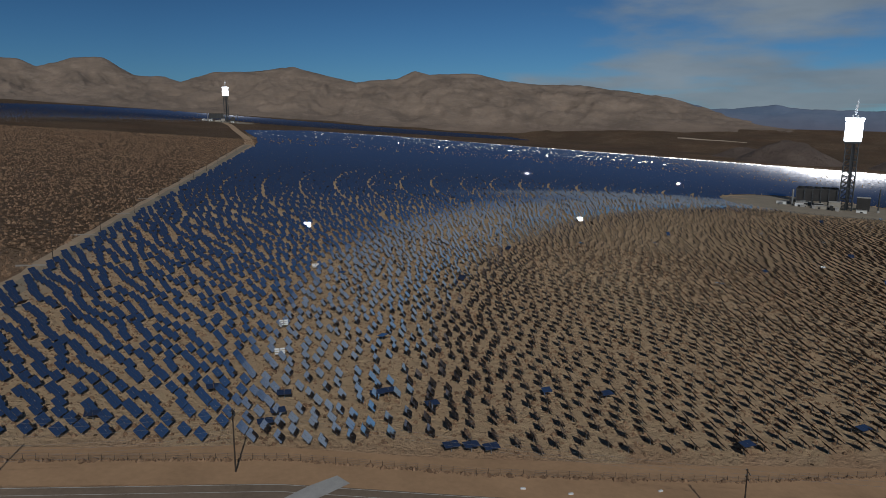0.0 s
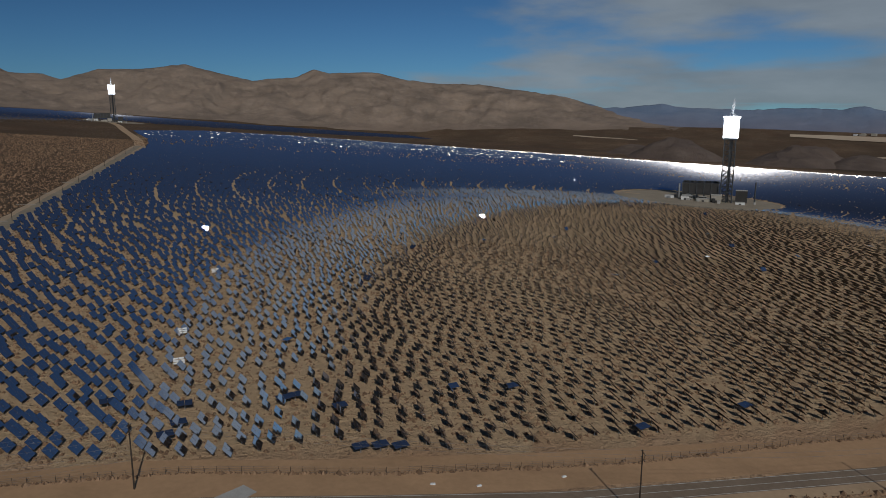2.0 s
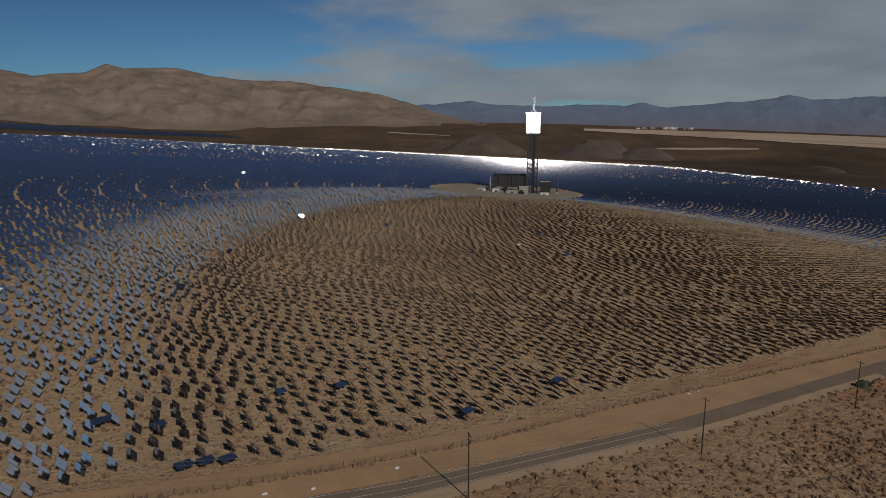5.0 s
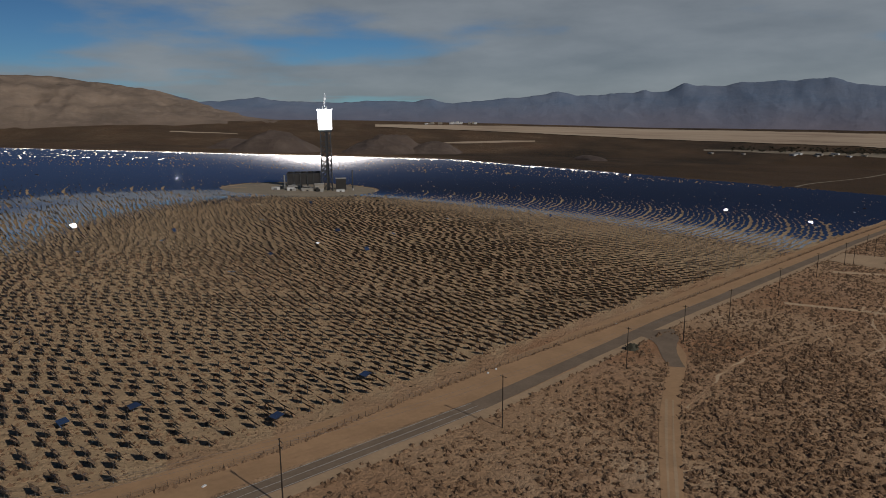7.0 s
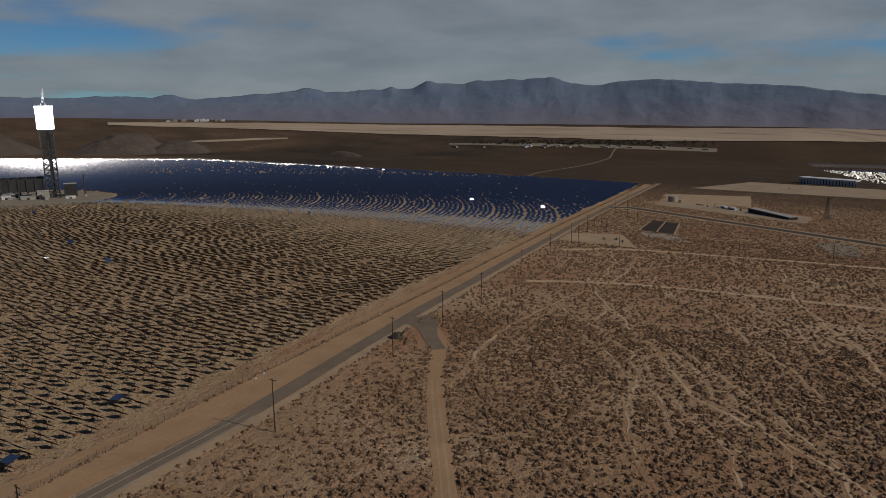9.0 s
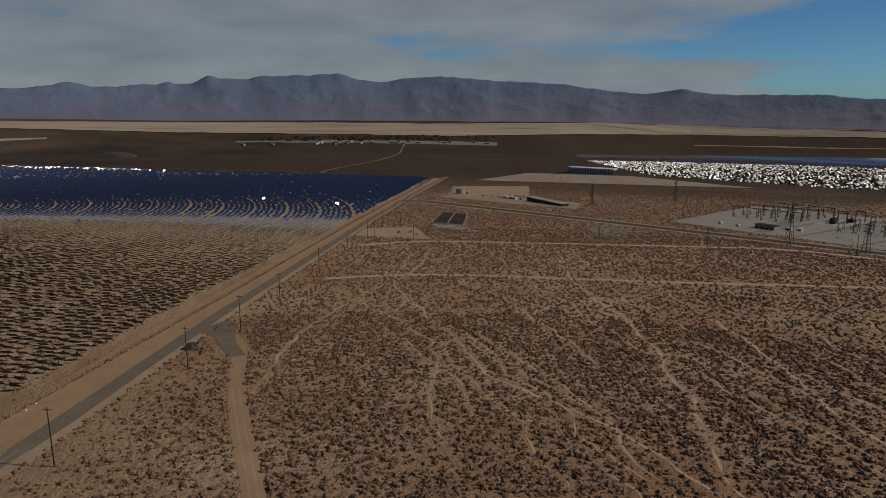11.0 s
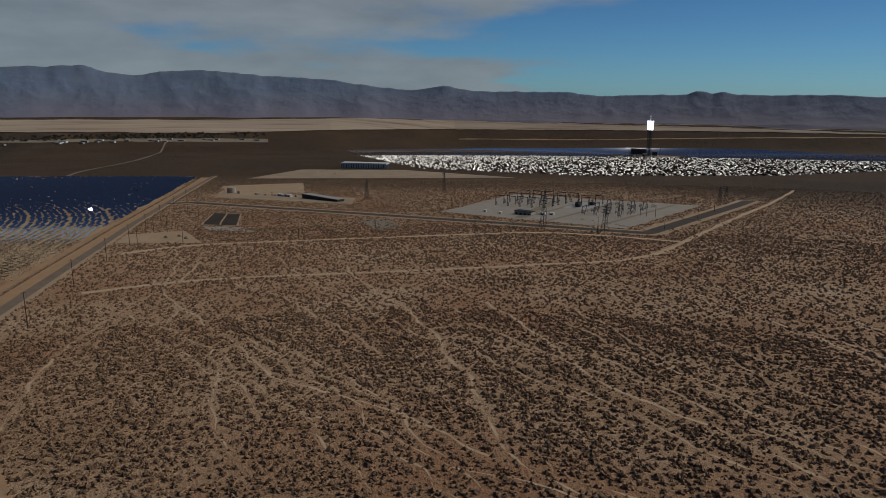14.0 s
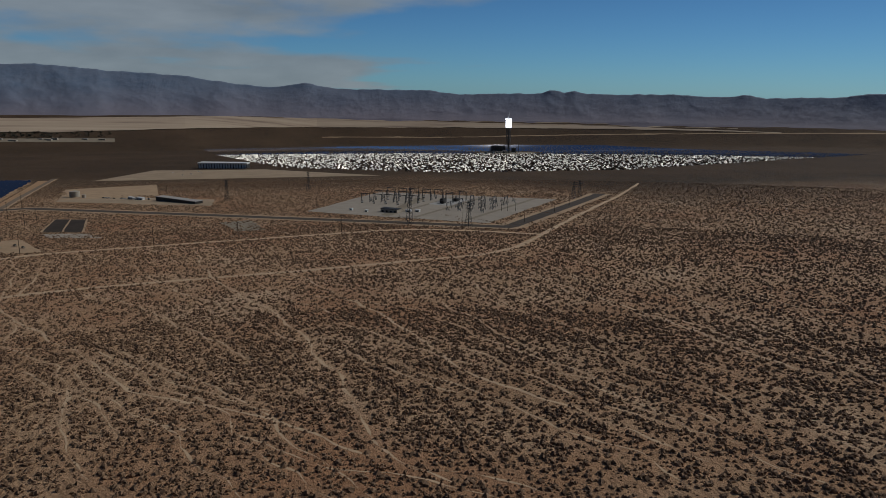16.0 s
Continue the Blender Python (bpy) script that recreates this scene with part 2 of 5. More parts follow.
def ground(x, y):
    """Height of the alluvial fan, which falls to the east, and of the far plain."""
    x, y = np.asarray(x, float), np.asarray(y, float)
    z = -0.047 * x + 14 * (np.logaddexp(0, -x / 400) - math.log(2))
    az = bearing(x, y)
    r0 = np.interp(az, [-180, -95, -85, -15, -5, 180], [3980, 3980, 3350, 3350, 3900, 3900])
    r1 = np.interp(az, [-180, -95, -85, -15, -5, 180], [4400, 4400, 4250, 4250, 4450, 4450])
    s = np.clip((np.hypot(x, y) - r0) / (r1 - r0), 0, 1)
    return z * (1 - s) + s * (108 + r1 * np.tan(np.radians(rim(az))))


def polar(az, r):
    a = np.radians(az)
    return -np.sin(a) * r, np.cos(a) * r


def distance_at(az, el):
    """How far off the ground is seen el degrees above level from the hovering height."""
    r = np.arange(100.0, 4900.0, 5.0)
    x, y = polar(az, r)
    seen = np.degrees(np.arctan2(ground(x, y) - 110, r))
    return float(r[np.argmax(np.maximum.accumulate(seen) >= el)]) if seen.max() >= el else 4700.0


# ---- mesh helpers ----
def fast(name, verts, faces, mats, index=None, parent=None, smooth=False):
    """A mesh object from arrays: all faces have the same number of corners."""
    verts, faces = np.asarray(verts, np.float32), np.asarray(faces, np.int32)
    me = bpy.data.meshes.new(name)
    k = faces.shape[1]
    me.vertices.add(len(verts)), me.loops.add(faces.size), me.polygons.add(len(faces))
    me.vertices.foreach_set("co", verts.ravel())
    me.loops.foreach_set("vertex_index", faces.ravel())
    me.polygons.foreach_set("loop_start", np.arange(0, faces.size, k, dtype=np.int32))
    me.polygons.foreach_set("use_smooth", np.full(len(faces), smooth))
    if index is not None:
        me.polygons.foreach_set("material_index", np.asarray(index, np.int32))
    for m in mats if isinstance(mats, (list, tuple)) else [mats]:
        me.materials.append(m)
    me.update(calc_edges=True)
    ob = new(name, me)
    ob.parent = parent
    return ob


def part(name, bm, mat, parent=None, label=""):
    me = bpy.data.meshes.new(name)
    bm.to_mesh(me)
    bm.free()
    for m in mat if isinstance(mat, (list, tuple)) else [mat]:
        me.materials.append(m)
    ob = new(name, me)
    ob.parent = parent
    return tagged(ob, label)


def shared(name, me, parent, m=None):
    ob = new(name, me)
    ob.parent = parent
    if m is not None:
        ob.matrix_basis = m
    return ob


def box(bm, size, at, rz=0.0, bevel=0.0):
    m = Matrix.Translation(at) @ Matrix.Rotation(rz, 4, "Z") @ Matrix.Diagonal((*size, 1))
    made = bmesh.ops.create_cube(bm, size=1.0, matrix=m)["verts"]
    if bevel:
        edges = list({e for v in made for e in v.link_edges})
        bmesh.ops.bevel(bm, geom=edges, offset=bevel, segments=2, affect="EDGES")


def rod(bm, a, b, r0, r1=None, sides=6):
    a, b = Vector(a), Vector(b)
    m = Matrix.Translation((a + b) / 2) @ (b - a).to_track_quat("Z", "Y").to_matrix().to_4x4()
    bmesh.ops.create_cone(bm, cap_ends=True, segments=sides, radius1=r0, radius2=r0 if r1 is None else r1, depth=(b - a).length, matrix=m)


def thing(name, at, label, category, group="", rz=0.0):
    ob = new(name)
    ob.empty_display_size = 0.5
    ob.matrix_basis = pose(*at, 0, 0, rz)
    return tagged(ob, label, category, group)


def on(x, y, lift=0.0):
    return (x, y, float(ground(x, y)) + lift)


def resample(pts, step):
    pts = np.array(pts, float)
    seg = np.hypot(*np.diff(pts, axis=0).T)
    s = np.r_[0, np.cumsum(seg)]
    t = np.linspace(0, s[-1], max(2, int(s[-1] / step) + 1))
    return np.stack([np.interp(t, s, pts[:, 0]), np.interp(t, s, pts[:, 1])], 1)


def smooth_line(pts, rounds=2):
    pts = np.array(pts, float)
    for _ in range(rounds):
        a, b = pts[:-1] * 0.75 + pts[1:] * 0.25, pts[:-1] * 0.25 + pts[1:] * 0.75
        pts = np.concatenate([pts[:1], np.stack([a, b], 1).reshape(-1, 2), pts[-1:]])
    return pts


RNG = np.random.default_rng(7)


def strip(name, pts, width, lift, mat, ragged=0.0, step=8.0, across=4, parent=None):
    """A ribbon laid on the ground along a line."""
    c = resample(pts, step)
    if isinstance(width, (list, tuple)):
        width = np.interp(np.linspace(0, 1, len(c)), np.linspace(0, 1, len(width)), width)
    t = np.gradient(c, axis=0)
    t /= np.hypot(*t.T)[:, None]
    side = np.stack([-t[:, 1], t[:, 0]], 1)
    n = len(c)
    wob = [np.interp(np.arange(n), np.arange(0, n + 3, 3), RNG.normal(0, ragged, len(np.arange(0, n + 3, 3)))) for _ in range(2)]
    rows = []
    for k in range(across + 1):
        f = k / across
        off = (f - 0.5) * width + (1 - f) * wob[0] + f * wob[1]
        rows.append(c + side * off[:, None])
    g = np.stack(rows, 1)
    z = ground(g[..., 0], g[..., 1]) + lift
    v = np.concatenate([g, z[..., None]], -1).reshape(-1, 3)
    i = np.arange(n - 1)[:, None] * (across + 1) + np.arange(across)[None]
    f = np.stack([i, i + across + 1, i + across + 2, i + 1], -1).reshape(-1, 4)
    return fast(name, v, f[:, ::-1], mat, parent=parent)


def patch(name, corners, lift, mat, n=14, parent=None):
    """A four-cornered sheet laid on the ground."""
    a, b, c, d = [np.array(p, float) for p in corners]
    u, v = np.meshgrid(np.linspace(0, 1, n), np.linspace(0, 1, n), indexing="ij")
    g = (1 - u)[..., None] * ((1 - v)[..., None] * a + v[..., None] * d) + u[..., None] * ((1 - v)[..., None] * b + v[..., None] * c)
    edge = np.minimum(np.minimum(u, 1 - u), np.minimum(v, 1 - v)) <= 0
    g = g + RNG.normal(0, 1.0, g.shape) * edge[..., None]
    z = ground(g[..., 0], g[..., 1]) + lift
    vs = np.concatenate([g, z[..., None]], -1).reshape(-1, 3)
    i = np.arange(n - 1)[:, None] * n + np.arange(n - 1)[None]
    f = np.stack([i, i + n, i + n + 1, i + 1], -1).reshape(-1, 4)
    return fast(name, vs, f, mat, parent=parent)


def inside(x, y, poly):
    """Which points lie in a polygon."""
    x, y = np.asarray(x), np.asarray(y)
    got = np.zeros(x.shape, bool)
    for (x0, y0), (x1, y1) in zip(poly, poly[1:] + poly[:1]):
        cross = ((y0 > y) != (y1 > y)) & (x < (x1 - x0) * (y - y0) / (y1 - y0 + 1e-9) + x0)
        got ^= cross
    return got


def near_line(x, y, pts, within):
    """Which points lie nearer to a line than that."""
    got = np.zeros(np.shape(x), bool)
    for (ax, ay), (bx, by) in zip(pts[:-1], pts[1:]):
        dx, dy = bx - ax, by - ay
        t = np.clip(((x - ax) * dx + (y - ay) * dy) / (dx * dx + dy * dy), 0, 1)
        got |= np.hypot(x - ax - t * dx, y - ay - t * dy) < within
    return got


# ---- the plan ----
TOWER_2, TOWER_3, TOWER_1 = (595.0, 1072.0), (-954.0, 2870.0), (2720.0, -1021.0)
PAD_2 = (556.0, 1096.0)
FIELD_2 = [(-205, 170), (-469, 1617), (-535, 1850), (-690, 2250), (-560, 2600), (-247, 2740), (300, 2640), (800, 2440), (1594, 1941), (1650, 800), (1620, 452), (821, 333),
           (420, 278), (102, 221), (28, 208), (-39, 205), (-130, 196), (-180, 184)]
FIELD_3 = [(-1110, 1600), (-1045, 2095), (-955, 2720), (-780, 2960), (-250, 3150), (350, 3450), (250, 3850), (-400, 3870), (-1120, 3740), (-1530, 3600), (-1780, 3100), (-1750, 2300), (-1500, 1600)]
FIELD_1 = [(1632, -472), (1946, -77), (2828, 146), (3428, 227), (3607, -425), (3700, -1300), (3500, -1850), (2805, -1950), (2457, -2197), (2154, -2295), (1953, -1753), (1615, -927)]
ROAD = [(-420, 95), (-250, 140), (-123, 164), (-50, 177), (0, 178), (60, 180), (175, 195), (356, 232), (600, 273), (850, 314), (1250, 371), (1693, 428)]
SHOULDER = [(-420, 112), (-250, 157), (-123, 181), (-50, 192), (0, 193), (60, 198), (175, 211), (356, 247), (600, 288), (850, 327), (1250, 383), (1640, 434)]
WEST_ROAD = [(-190, 150), (-215, 260), (-232, 355), (-278, 570), (-380, 1090), (-487, 1617)]
WEST_BEND = [(-487, 1617), (-560, 1850), (-720, 2250), (-850, 2600), (-945, 2800)]
DRIVE = [(331, 214), (318, 195), (296, 180), (250, 155), (205, 125), (164, 96), (100, 55), (20, 10)]
APRON = [(333.2, 224.5), (331.2, 215), (324, 207), (314, 199), (302, 189), (291, 178)]
TRACK_1 = [(640, 250), (688, 200), (705, 110), (722, 27), (740, -80), (757, -170), (715, -250), (676, -303)]
TRACK_2 = [(480, 215), (520, 153), (535, 60), (545, -23), (565, -130), (582, -229), (676, -303), (860, -450), (1045, -606), (1250, -760)]
SUB_ROAD = [(1080, 345), (1094, 313), (960, 80), (832, -136), (738, -288), (1000, -520), (1070, -580)]
PAD_SUB = [(1200, -215), (1006, -469), (772, -274), (952, -70)]
POND = [(953.8, 243.2), (942.8, 203.6), (824.8, 182.9), (837.4, 228.6)]
WASHES = [
    [(677, 212), (592, 179), (498, 168), (458, 150), (423, 123), (380, 100), (342, 72), (306, 56), (278, 28), (262, 0), (242, -18), (208, -40), (192, -67), (175, -89)],
    [(665, 51), (540, 35), (473, 8), (394, -22), (337, -32), (291, -40), (242, -42), (212, -48), (185, -62)],
    [(585, -18), (499, -42), (450, -61), (408, -75), (355, -86), (304, -92), (253, -111), (231, -127), (211, -138), (186, -146), (162, -161)],
    [(620, -190), (504, -212), (404, -225), (356, -239), (307, -243), (267, -246), (225, -258)],
    [(633, 174), (522, 156), (427, 169), (346, 169), (246, 146)],
    [(345, 83), (329, 87), (297, 75), (261, 72), (239, 59), (211, 45)],
]


def meander(pts, seed):
    """Bends a line from side to side."""
    c = resample(smooth_line(pts), 5.0)
    t = np.arange(len(c))
    off = np.array([[3.2 * noise.noise((k * 0.13, seed, 0.5)) + 2.1 * noise.noise((k * 0.45, seed, 2.5)) for k in t],
                    [3.2 * noise.noise((k * 0.13, seed, 7.5)) + 2.1 * noise.noise((k * 0.45, seed, 9.5)) for k in t]]).T
    return [tuple(q) for q in c + off]


def rill(rng):
    """A small channel that follows the run of the fan."""
    p = np.array([rng.uniform(190, 880), rng.uniform(-430, 190)])
    line, lean = [tuple(p)], rng.normal(0, 0.12)
    for _ in range(rng.integers(7, 16)):
        a = np.interp(p[1], [-300, -60, 120], [0.12, 0.42, 0.62]) + lean + rng.normal(0, 0.22)
        p = p - 17 * np.array([math.cos(a), math.sin(a)])
        if np.hypot(*p) < 165:
            break
        line.append(tuple(p))
    return line


RNG_RILL = np.random.default_rng(17)
MAIN = len(WASHES)
WASHES = [meander(p, 3.0 * k) for k, p in enumerate(WASHES)]
RILLS = [q for q in (rill(RNG_RILL) for _ in range(85)) if len(q) > 3 and all(y < np.interp(x, *zip(*ROAD)) - 45 for x, y in q)]
WASHES += [meander(q, 40 + 3.0 * k) for k, q in enumerate(RILLS)]


# ---- ground, mountains ----
def make_terrain():
    az = np.concatenate([np.arange(-180, -145, 5), np.arange(-145, 45, 0.75), np.arange(45, 180, 5)])
    r = np.concatenate([[0.0], np.arange(40, 400, 20), np.arange(400, 1200, 40), np.arange(1200, 4990, 80)])
    a, d = np.meshgrid(az, r, indexing="ij")
    x, y = polar(a, d)
    z = ground(x, y)
    v = np.stack([x, y, z], -1).reshape(-1, 3)
    n, k = len(az), len(r)
    i = np.arange(n)[:, None] * k + np.arange(k - 1)[None]
    j = (np.arange(n)[:, None] + 1) % n * k + np.arange(k - 1)[None]
    f = np.stack([i, i + 1, j + 1, j], -1).reshape(-1, 4)
    ob = fast("ground", v, f[:, ::-1], M_GROUND, smooth=True)
    px, py, pr = x.ravel(), y.ravel(), d.ravel()
    scrub = np.full(len(v), 0.32)
    scrub[inside(px, py, FIELD_2)] = 0.25
    scrub[pr > 700] = np.maximum(scrub[pr > 700], 0.9) * np.where(inside(px, py, FIELD_2), 0.3, 1.0)[pr > 700]
    scrub = np.where((px < -250) & (pr > 500), 1.05, scrub)
    scrub = np.where((px > 1300) & (py < 1500) & ~inside(px, py, FIELD_2), 1.25, scrub)
    at = ob.data.attributes.new("scrub", "FLOAT", "POINT")
    at.data.foreach_set("value", scrub.astype(np.float32))
    # darker soil on the plain to the east and west of the field
    dark_soil = np.clip((px - np.interp(py, [-650, -380], [800, 1280])) / 450, 0, 1) * np.clip((2900 - py) / 500, 0, 1)
    dark_soil = np.maximum(dark_soil, np.clip((pr - 2300) / 600, 0, 0.85) * (bearing(px, py) < 12))
    dark_soil = np.where((px < -230) & (py > 250), np.clip((pr - 150) / 500, 0, 0.85), dark_soil)
    dark_soil = np.where(inside(px, py, FIELD_2), 0.0, dark_soil)
    at = ob.data.attributes.new("cleared", "FLOAT", "POINT")
    at.data.foreach_set("value", inside(px, py, FIELD_2).astype(np.float32))
    at = ob.data.attributes.new("dark_soil", "FLOAT", "POINT")
    at.data.foreach_set("value", dark_soil.astype(np.float32))
    return tagged(ob, "sandy tan desert ground sloping down, dotted with dry scrub", "ground", kind="structure")


make_terrain()

# the skyline, as bearing and height in degrees
SKYLINE_NORTH = [(48, 3.3), (33.1, 3.55), (32.1, 3.56), (31, 3.07), (28.6, 3.74), (26.8, 3.84), (24.7, 2.6), (22.7, 2.6), (21.6, 2.17), (19.1, 3.02), (16.1, 3.08),
                 (13.1, 3.52), (11.4, 3.07), (8.3, 2.37), (5.1, 2.71), (3.6, 3.29), (2.4, 3.04), (-1.2, 3.14), (-3.9, 2.53), (-6.2, 2.31), (-9.7, 2.22), (-11.9, 1.87),
                 (-13.2, 1.75), (-16.4, 1.25), (-19.5, 0.42), (-21, 0.45), (-23.9, 0.72), (-25.6, 0.45), (-31, 0.26), (-32.4, 0.42), (-34.7, 0.4), (-36, 0.3), (-37.5, 0.55)]
SKYLINE_EAST = [(-38.6, 0.2), (-40.2, 0.2), (-42.9, 0.48), (-45.6, 0.66), (-47.8, 1.02), (-49.2, 0.67), (-51, 0.75), (-53.7, 0.91), (-54.4, 1.09), (-55.1, 0.9), (-56.1, 0.93),
                (-57.2, 1.54), (-58.3, 1.36), (-60, 1.31), (-61.5, 1.58), (-63.2, 1.57), (-63.8, 1.7), (-64.8, 1.58), (-67.3, 1.74), (-68.9, 1.28), (-70.6, 1.04), (-72.4, 1.39),
                (-75, 1.54), (-77.7, 1.34), (-80.4, 1.13), (-85.4, 0.87), (-88.5, 0.39), (-91.3, 0.12), (-94.3, 0.48), (-96.7, 0.07), (-103.9, 0.02), (-106.7, -0.25),
                (-113, -0.09), (-113.7, 0.18), (-114.8, 0.02), (-115.7, 0.12), (-116.6, -0.09), (-123.4, -0.09), (-126.6, -0.21), (-128.2, -0.03), (-129.7, -0.25), (-134.8, -0.09), (-136.1, 0.15)]
SKYLINE = SKYLINE_NORTH + SKYLINE_EAST


def fractal(x, y, z, octaves, ridged=False):
    total, amp, f = 0.0, 1.0, 1.0
    for _ in range(octaves):
        v = noise.noise((x * f, y * f, z * f))
        total += amp * ((1 - abs(v) * 2) if ridged else v)
        amp, f = amp * 0.5, f * 2.1
    return total


def make_range(name, a0, a1, mat, label, foot, seed, power, relief, fade):
    """A mountain range round part of the horizon: spurs and gullies below a given skyline."""
    step = 0.14
    az = np.arange(a0, a1 + step, step)
    rows = 46
    s = np.array(SKYLINE[::-1])
    crest = np.interp(az, np.r_[-180, s[:, 0], 180], np.r_[0.2, s[:, 1], 0.6])
    # the range dies away into the plain at one end
    k = np.clip((az - fade[0]) / (fade[1] - fade[0]), 0, 1)
    crest = crest + (rim(az) - 0.25 - crest) * (1 - k * k * (3 - 2 * k))
    width = 41
    broad_crest = np.convolve(np.pad(crest, width // 2, mode="edge"), np.ones(width) / width, "valid")
    verts = []
    for a, e, e_low in zip(az, crest, broad_crest):
        e += 0.07 * fractal(a * 1.1, seed, 0.3, 5)
        x0, y0 = polar(a, 4820)
        top = 110 + 4820 * math.tan(radians(e))
        start = foot + 90 * fractal(a * 0.16, seed + 5, 0.0, 3)
        for k in range(rows):
            t = k / (rows - 4)
            d = start + (4820 - start) * t
            x, y = polar(a, d)
            low = float(ground(x, y)) - 3
            if t <= 1:
                ridge = fractal(x * 0.0032, y * 0.0032, seed, 5, True) * 0.5
                rise = t ** power * (1 + (1 - t) * relief * (ridge - 0.35)) + (0.06 if relief > 1 else 0.03) * t * (1 - t) * fractal(x * 0.012, y * 0.012, seed, 4, True)
                e_here = e_low + (e - e_low) * max(0.0, (t - 0.45) / 0.55) ** 2
                base = 110 + d * math.tan(radians(e_here))
                z = low + (base - low) * min(max(rise, 0.0), 1.0)
            else:
                z = top - (t - 1) * 500
            verts.append((x, y, z))
    n = len(az)
    i = np.arange(n - 1)[:, None] * rows + np.arange(rows - 1)[None]
    f = np.stack([i, i + rows, i + rows + 1, i + 1], -1).reshape(-1, 4)
    ob = fast(name, np.array(verts), f, mat, smooth=True)
    return tagged(ob, label, "mountains", kind="structure")


make_range("backdrop_mountains_north", -28, 60, M_ROCK_NORTH, "bare brown desert mountains with spurs and gullies", 3990, 1.7, 1.6, 2.4, (-27, -18.5))
make_range("backdrop_mountains_east", -160, -13, M_ROCK_EAST, "far mountain range beyond the dry lake, tinted blue-grey as by haze", 4330, 8.3, 1.6, 0.45, (-13, -17))


def make_hill(at, size, height, turn, seed):
    n, k = 40, 14
    verts = [(0, 0, height)]
    for j in range(1, k + 1):
        for i in range(n):
            a, t = i / n * math.tau, j / k
            edge = 1 + 0.22 * fractal(math.cos(a), math.sin(a), seed, 3)
            x, y = math.cos(a) * size[0] * t * edge, math.sin(a) * size[1] * t * edge
            z = height * (1 - t * t) ** 1.4 * (1 + 0.4 * fractal(x * 0.009, y * 0.009, seed, 4)) - 12 * t ** 4
            verts.append((x, y, z))
    bm = bmesh.new()
    vs = [bm.verts.new(v) for v in verts]
    for i in range(n):
        bm.faces.new((vs[0], vs[1 + i], vs[1 + (i + 1) % n]))
        for j in range(k - 1):
            o = 1 + j * n
            bm.faces.new((vs[o + i], vs[o + n + i], vs[o + n + (i + 1) % n], vs[o + (i + 1) % n]))
    for f in bm.faces:
        f.smooth = True
    ob = part("hill", bm, M_HILL)
    ob.matrix_basis = pose(*on(*at, -4), 0, 0, turn)
    return tagged(ob, "dark brown rocky desert hill on the plain", "hill", "dark hills beyond the field")


for az, d, size, height, turn, seed in ((-25.1, 2950, (230, 150), 92, 25, 2.2), (-22.4, 3150, (190, 120), 52, 20, 9.1), (-33.8, 3060, (300, 150), 86, 33, 4.4),
                                        (-37.5, 3200, (240, 120), 62, 40, 6.1), (-50.5, 3000, (150, 70), 26, 55, 3.3)):
    make_hill(polar(az, d), (size[0] * 1.3, size[1] * 1.25), height * 0.82, turn, seed)


def polar_sheet(name, a0, a1, el0, el1, lift, mat, label, category, step=0.5):
    """A sheet on the far plain between two heights of view."""
    az = np.arange(a0, a1 + step, step)
    cols = 24
    verts = []
    for n_, a in enumerate(az):
        e0 = np.interp(a, *zip(*el0)) + 0.05 * noise.noise((a * 0.4, 0, 1))
        e1 = np.interp(a, *zip(*el1)) + 0.05 * noise.noise((a * 0.4, 5, 1))
        d0, d1 = distance_at(a, e0), max(distance_at(a, e1), distance_at(a, e0) + 4)
        for k in range(cols):
            x, y = polar(a, d0 + (d1 - d0) * k / (cols - 1))
            verts.append((x, y, float(ground(x, y)) + lift))
    i = np.arange(len(az) - 1)[:, None] * cols + np.arange(cols - 1)[None]
    f = np.stack([i, i + cols, i + cols + 1, i + 1], -1).reshape(-1, 4)
    return tagged(fast(name, verts, f, mat), label, category, kind="structure")


polar_sheet("dry_lake", -128, -33, [(-128, -2.75), (-101, -3.0), (-88, -3.04), (-76, -3.25), (-55, -2.75), (-46, -2.3), (-33, -1.7)],
            [(-128, -2.7), (-101, -2.45), (-88, -2.15), (-76, -2.25), (-55, -1.98), (-46, -1.75), (-33, -1.5)], 3.0, M_PLAYA,
            "pale tan dry lake bed across the valley", "dry lake")
polar_sheet("far_flat", -46, -38, [(-46, -2.95), (-40.8, -3.08), (-38, -3.05)], [(-46, -2.85), (-40.8, -2.9), (-38, -3.0)], 0.8, M_PLAYA, "pale dry clay flat", "clay flat")
polar_sheet("far_clearing", -22.2, -17.6, [(-22.2, -2.12), (-17.6, -1.84)], [(-22.2, -2.06), (-17.6, -1.77)], 0.8, M_PLAYA, "pale bare strip on the far plain", "clay flat")
for k, (e0, e1) in enumerate(((-2.86, -2.76), (-2.62, -2.56), (-2.46, -2.42))):
    polar_sheet(f"far_streak_{k + 1}", -131 + 3 * k, -98, [(-131, e0 + 0.1), (-98, e0)], [(-131, e1 + 0.06), (-98, e1)], 1.5, M_PLAYA, "pale clay streak on the far plain", "clay flat")
polar_sheet("highway", -145, -95, [(-145, -2.5), (-137, -2.56), (-106, -3.74), (-95, -3.8)], [(-145, -2.45), (-137, -2.5), (-106, -3.68), (-95, -3.76)], 1.0, M_DIRT_PALE,
            "distant pale road across the plain", "road")

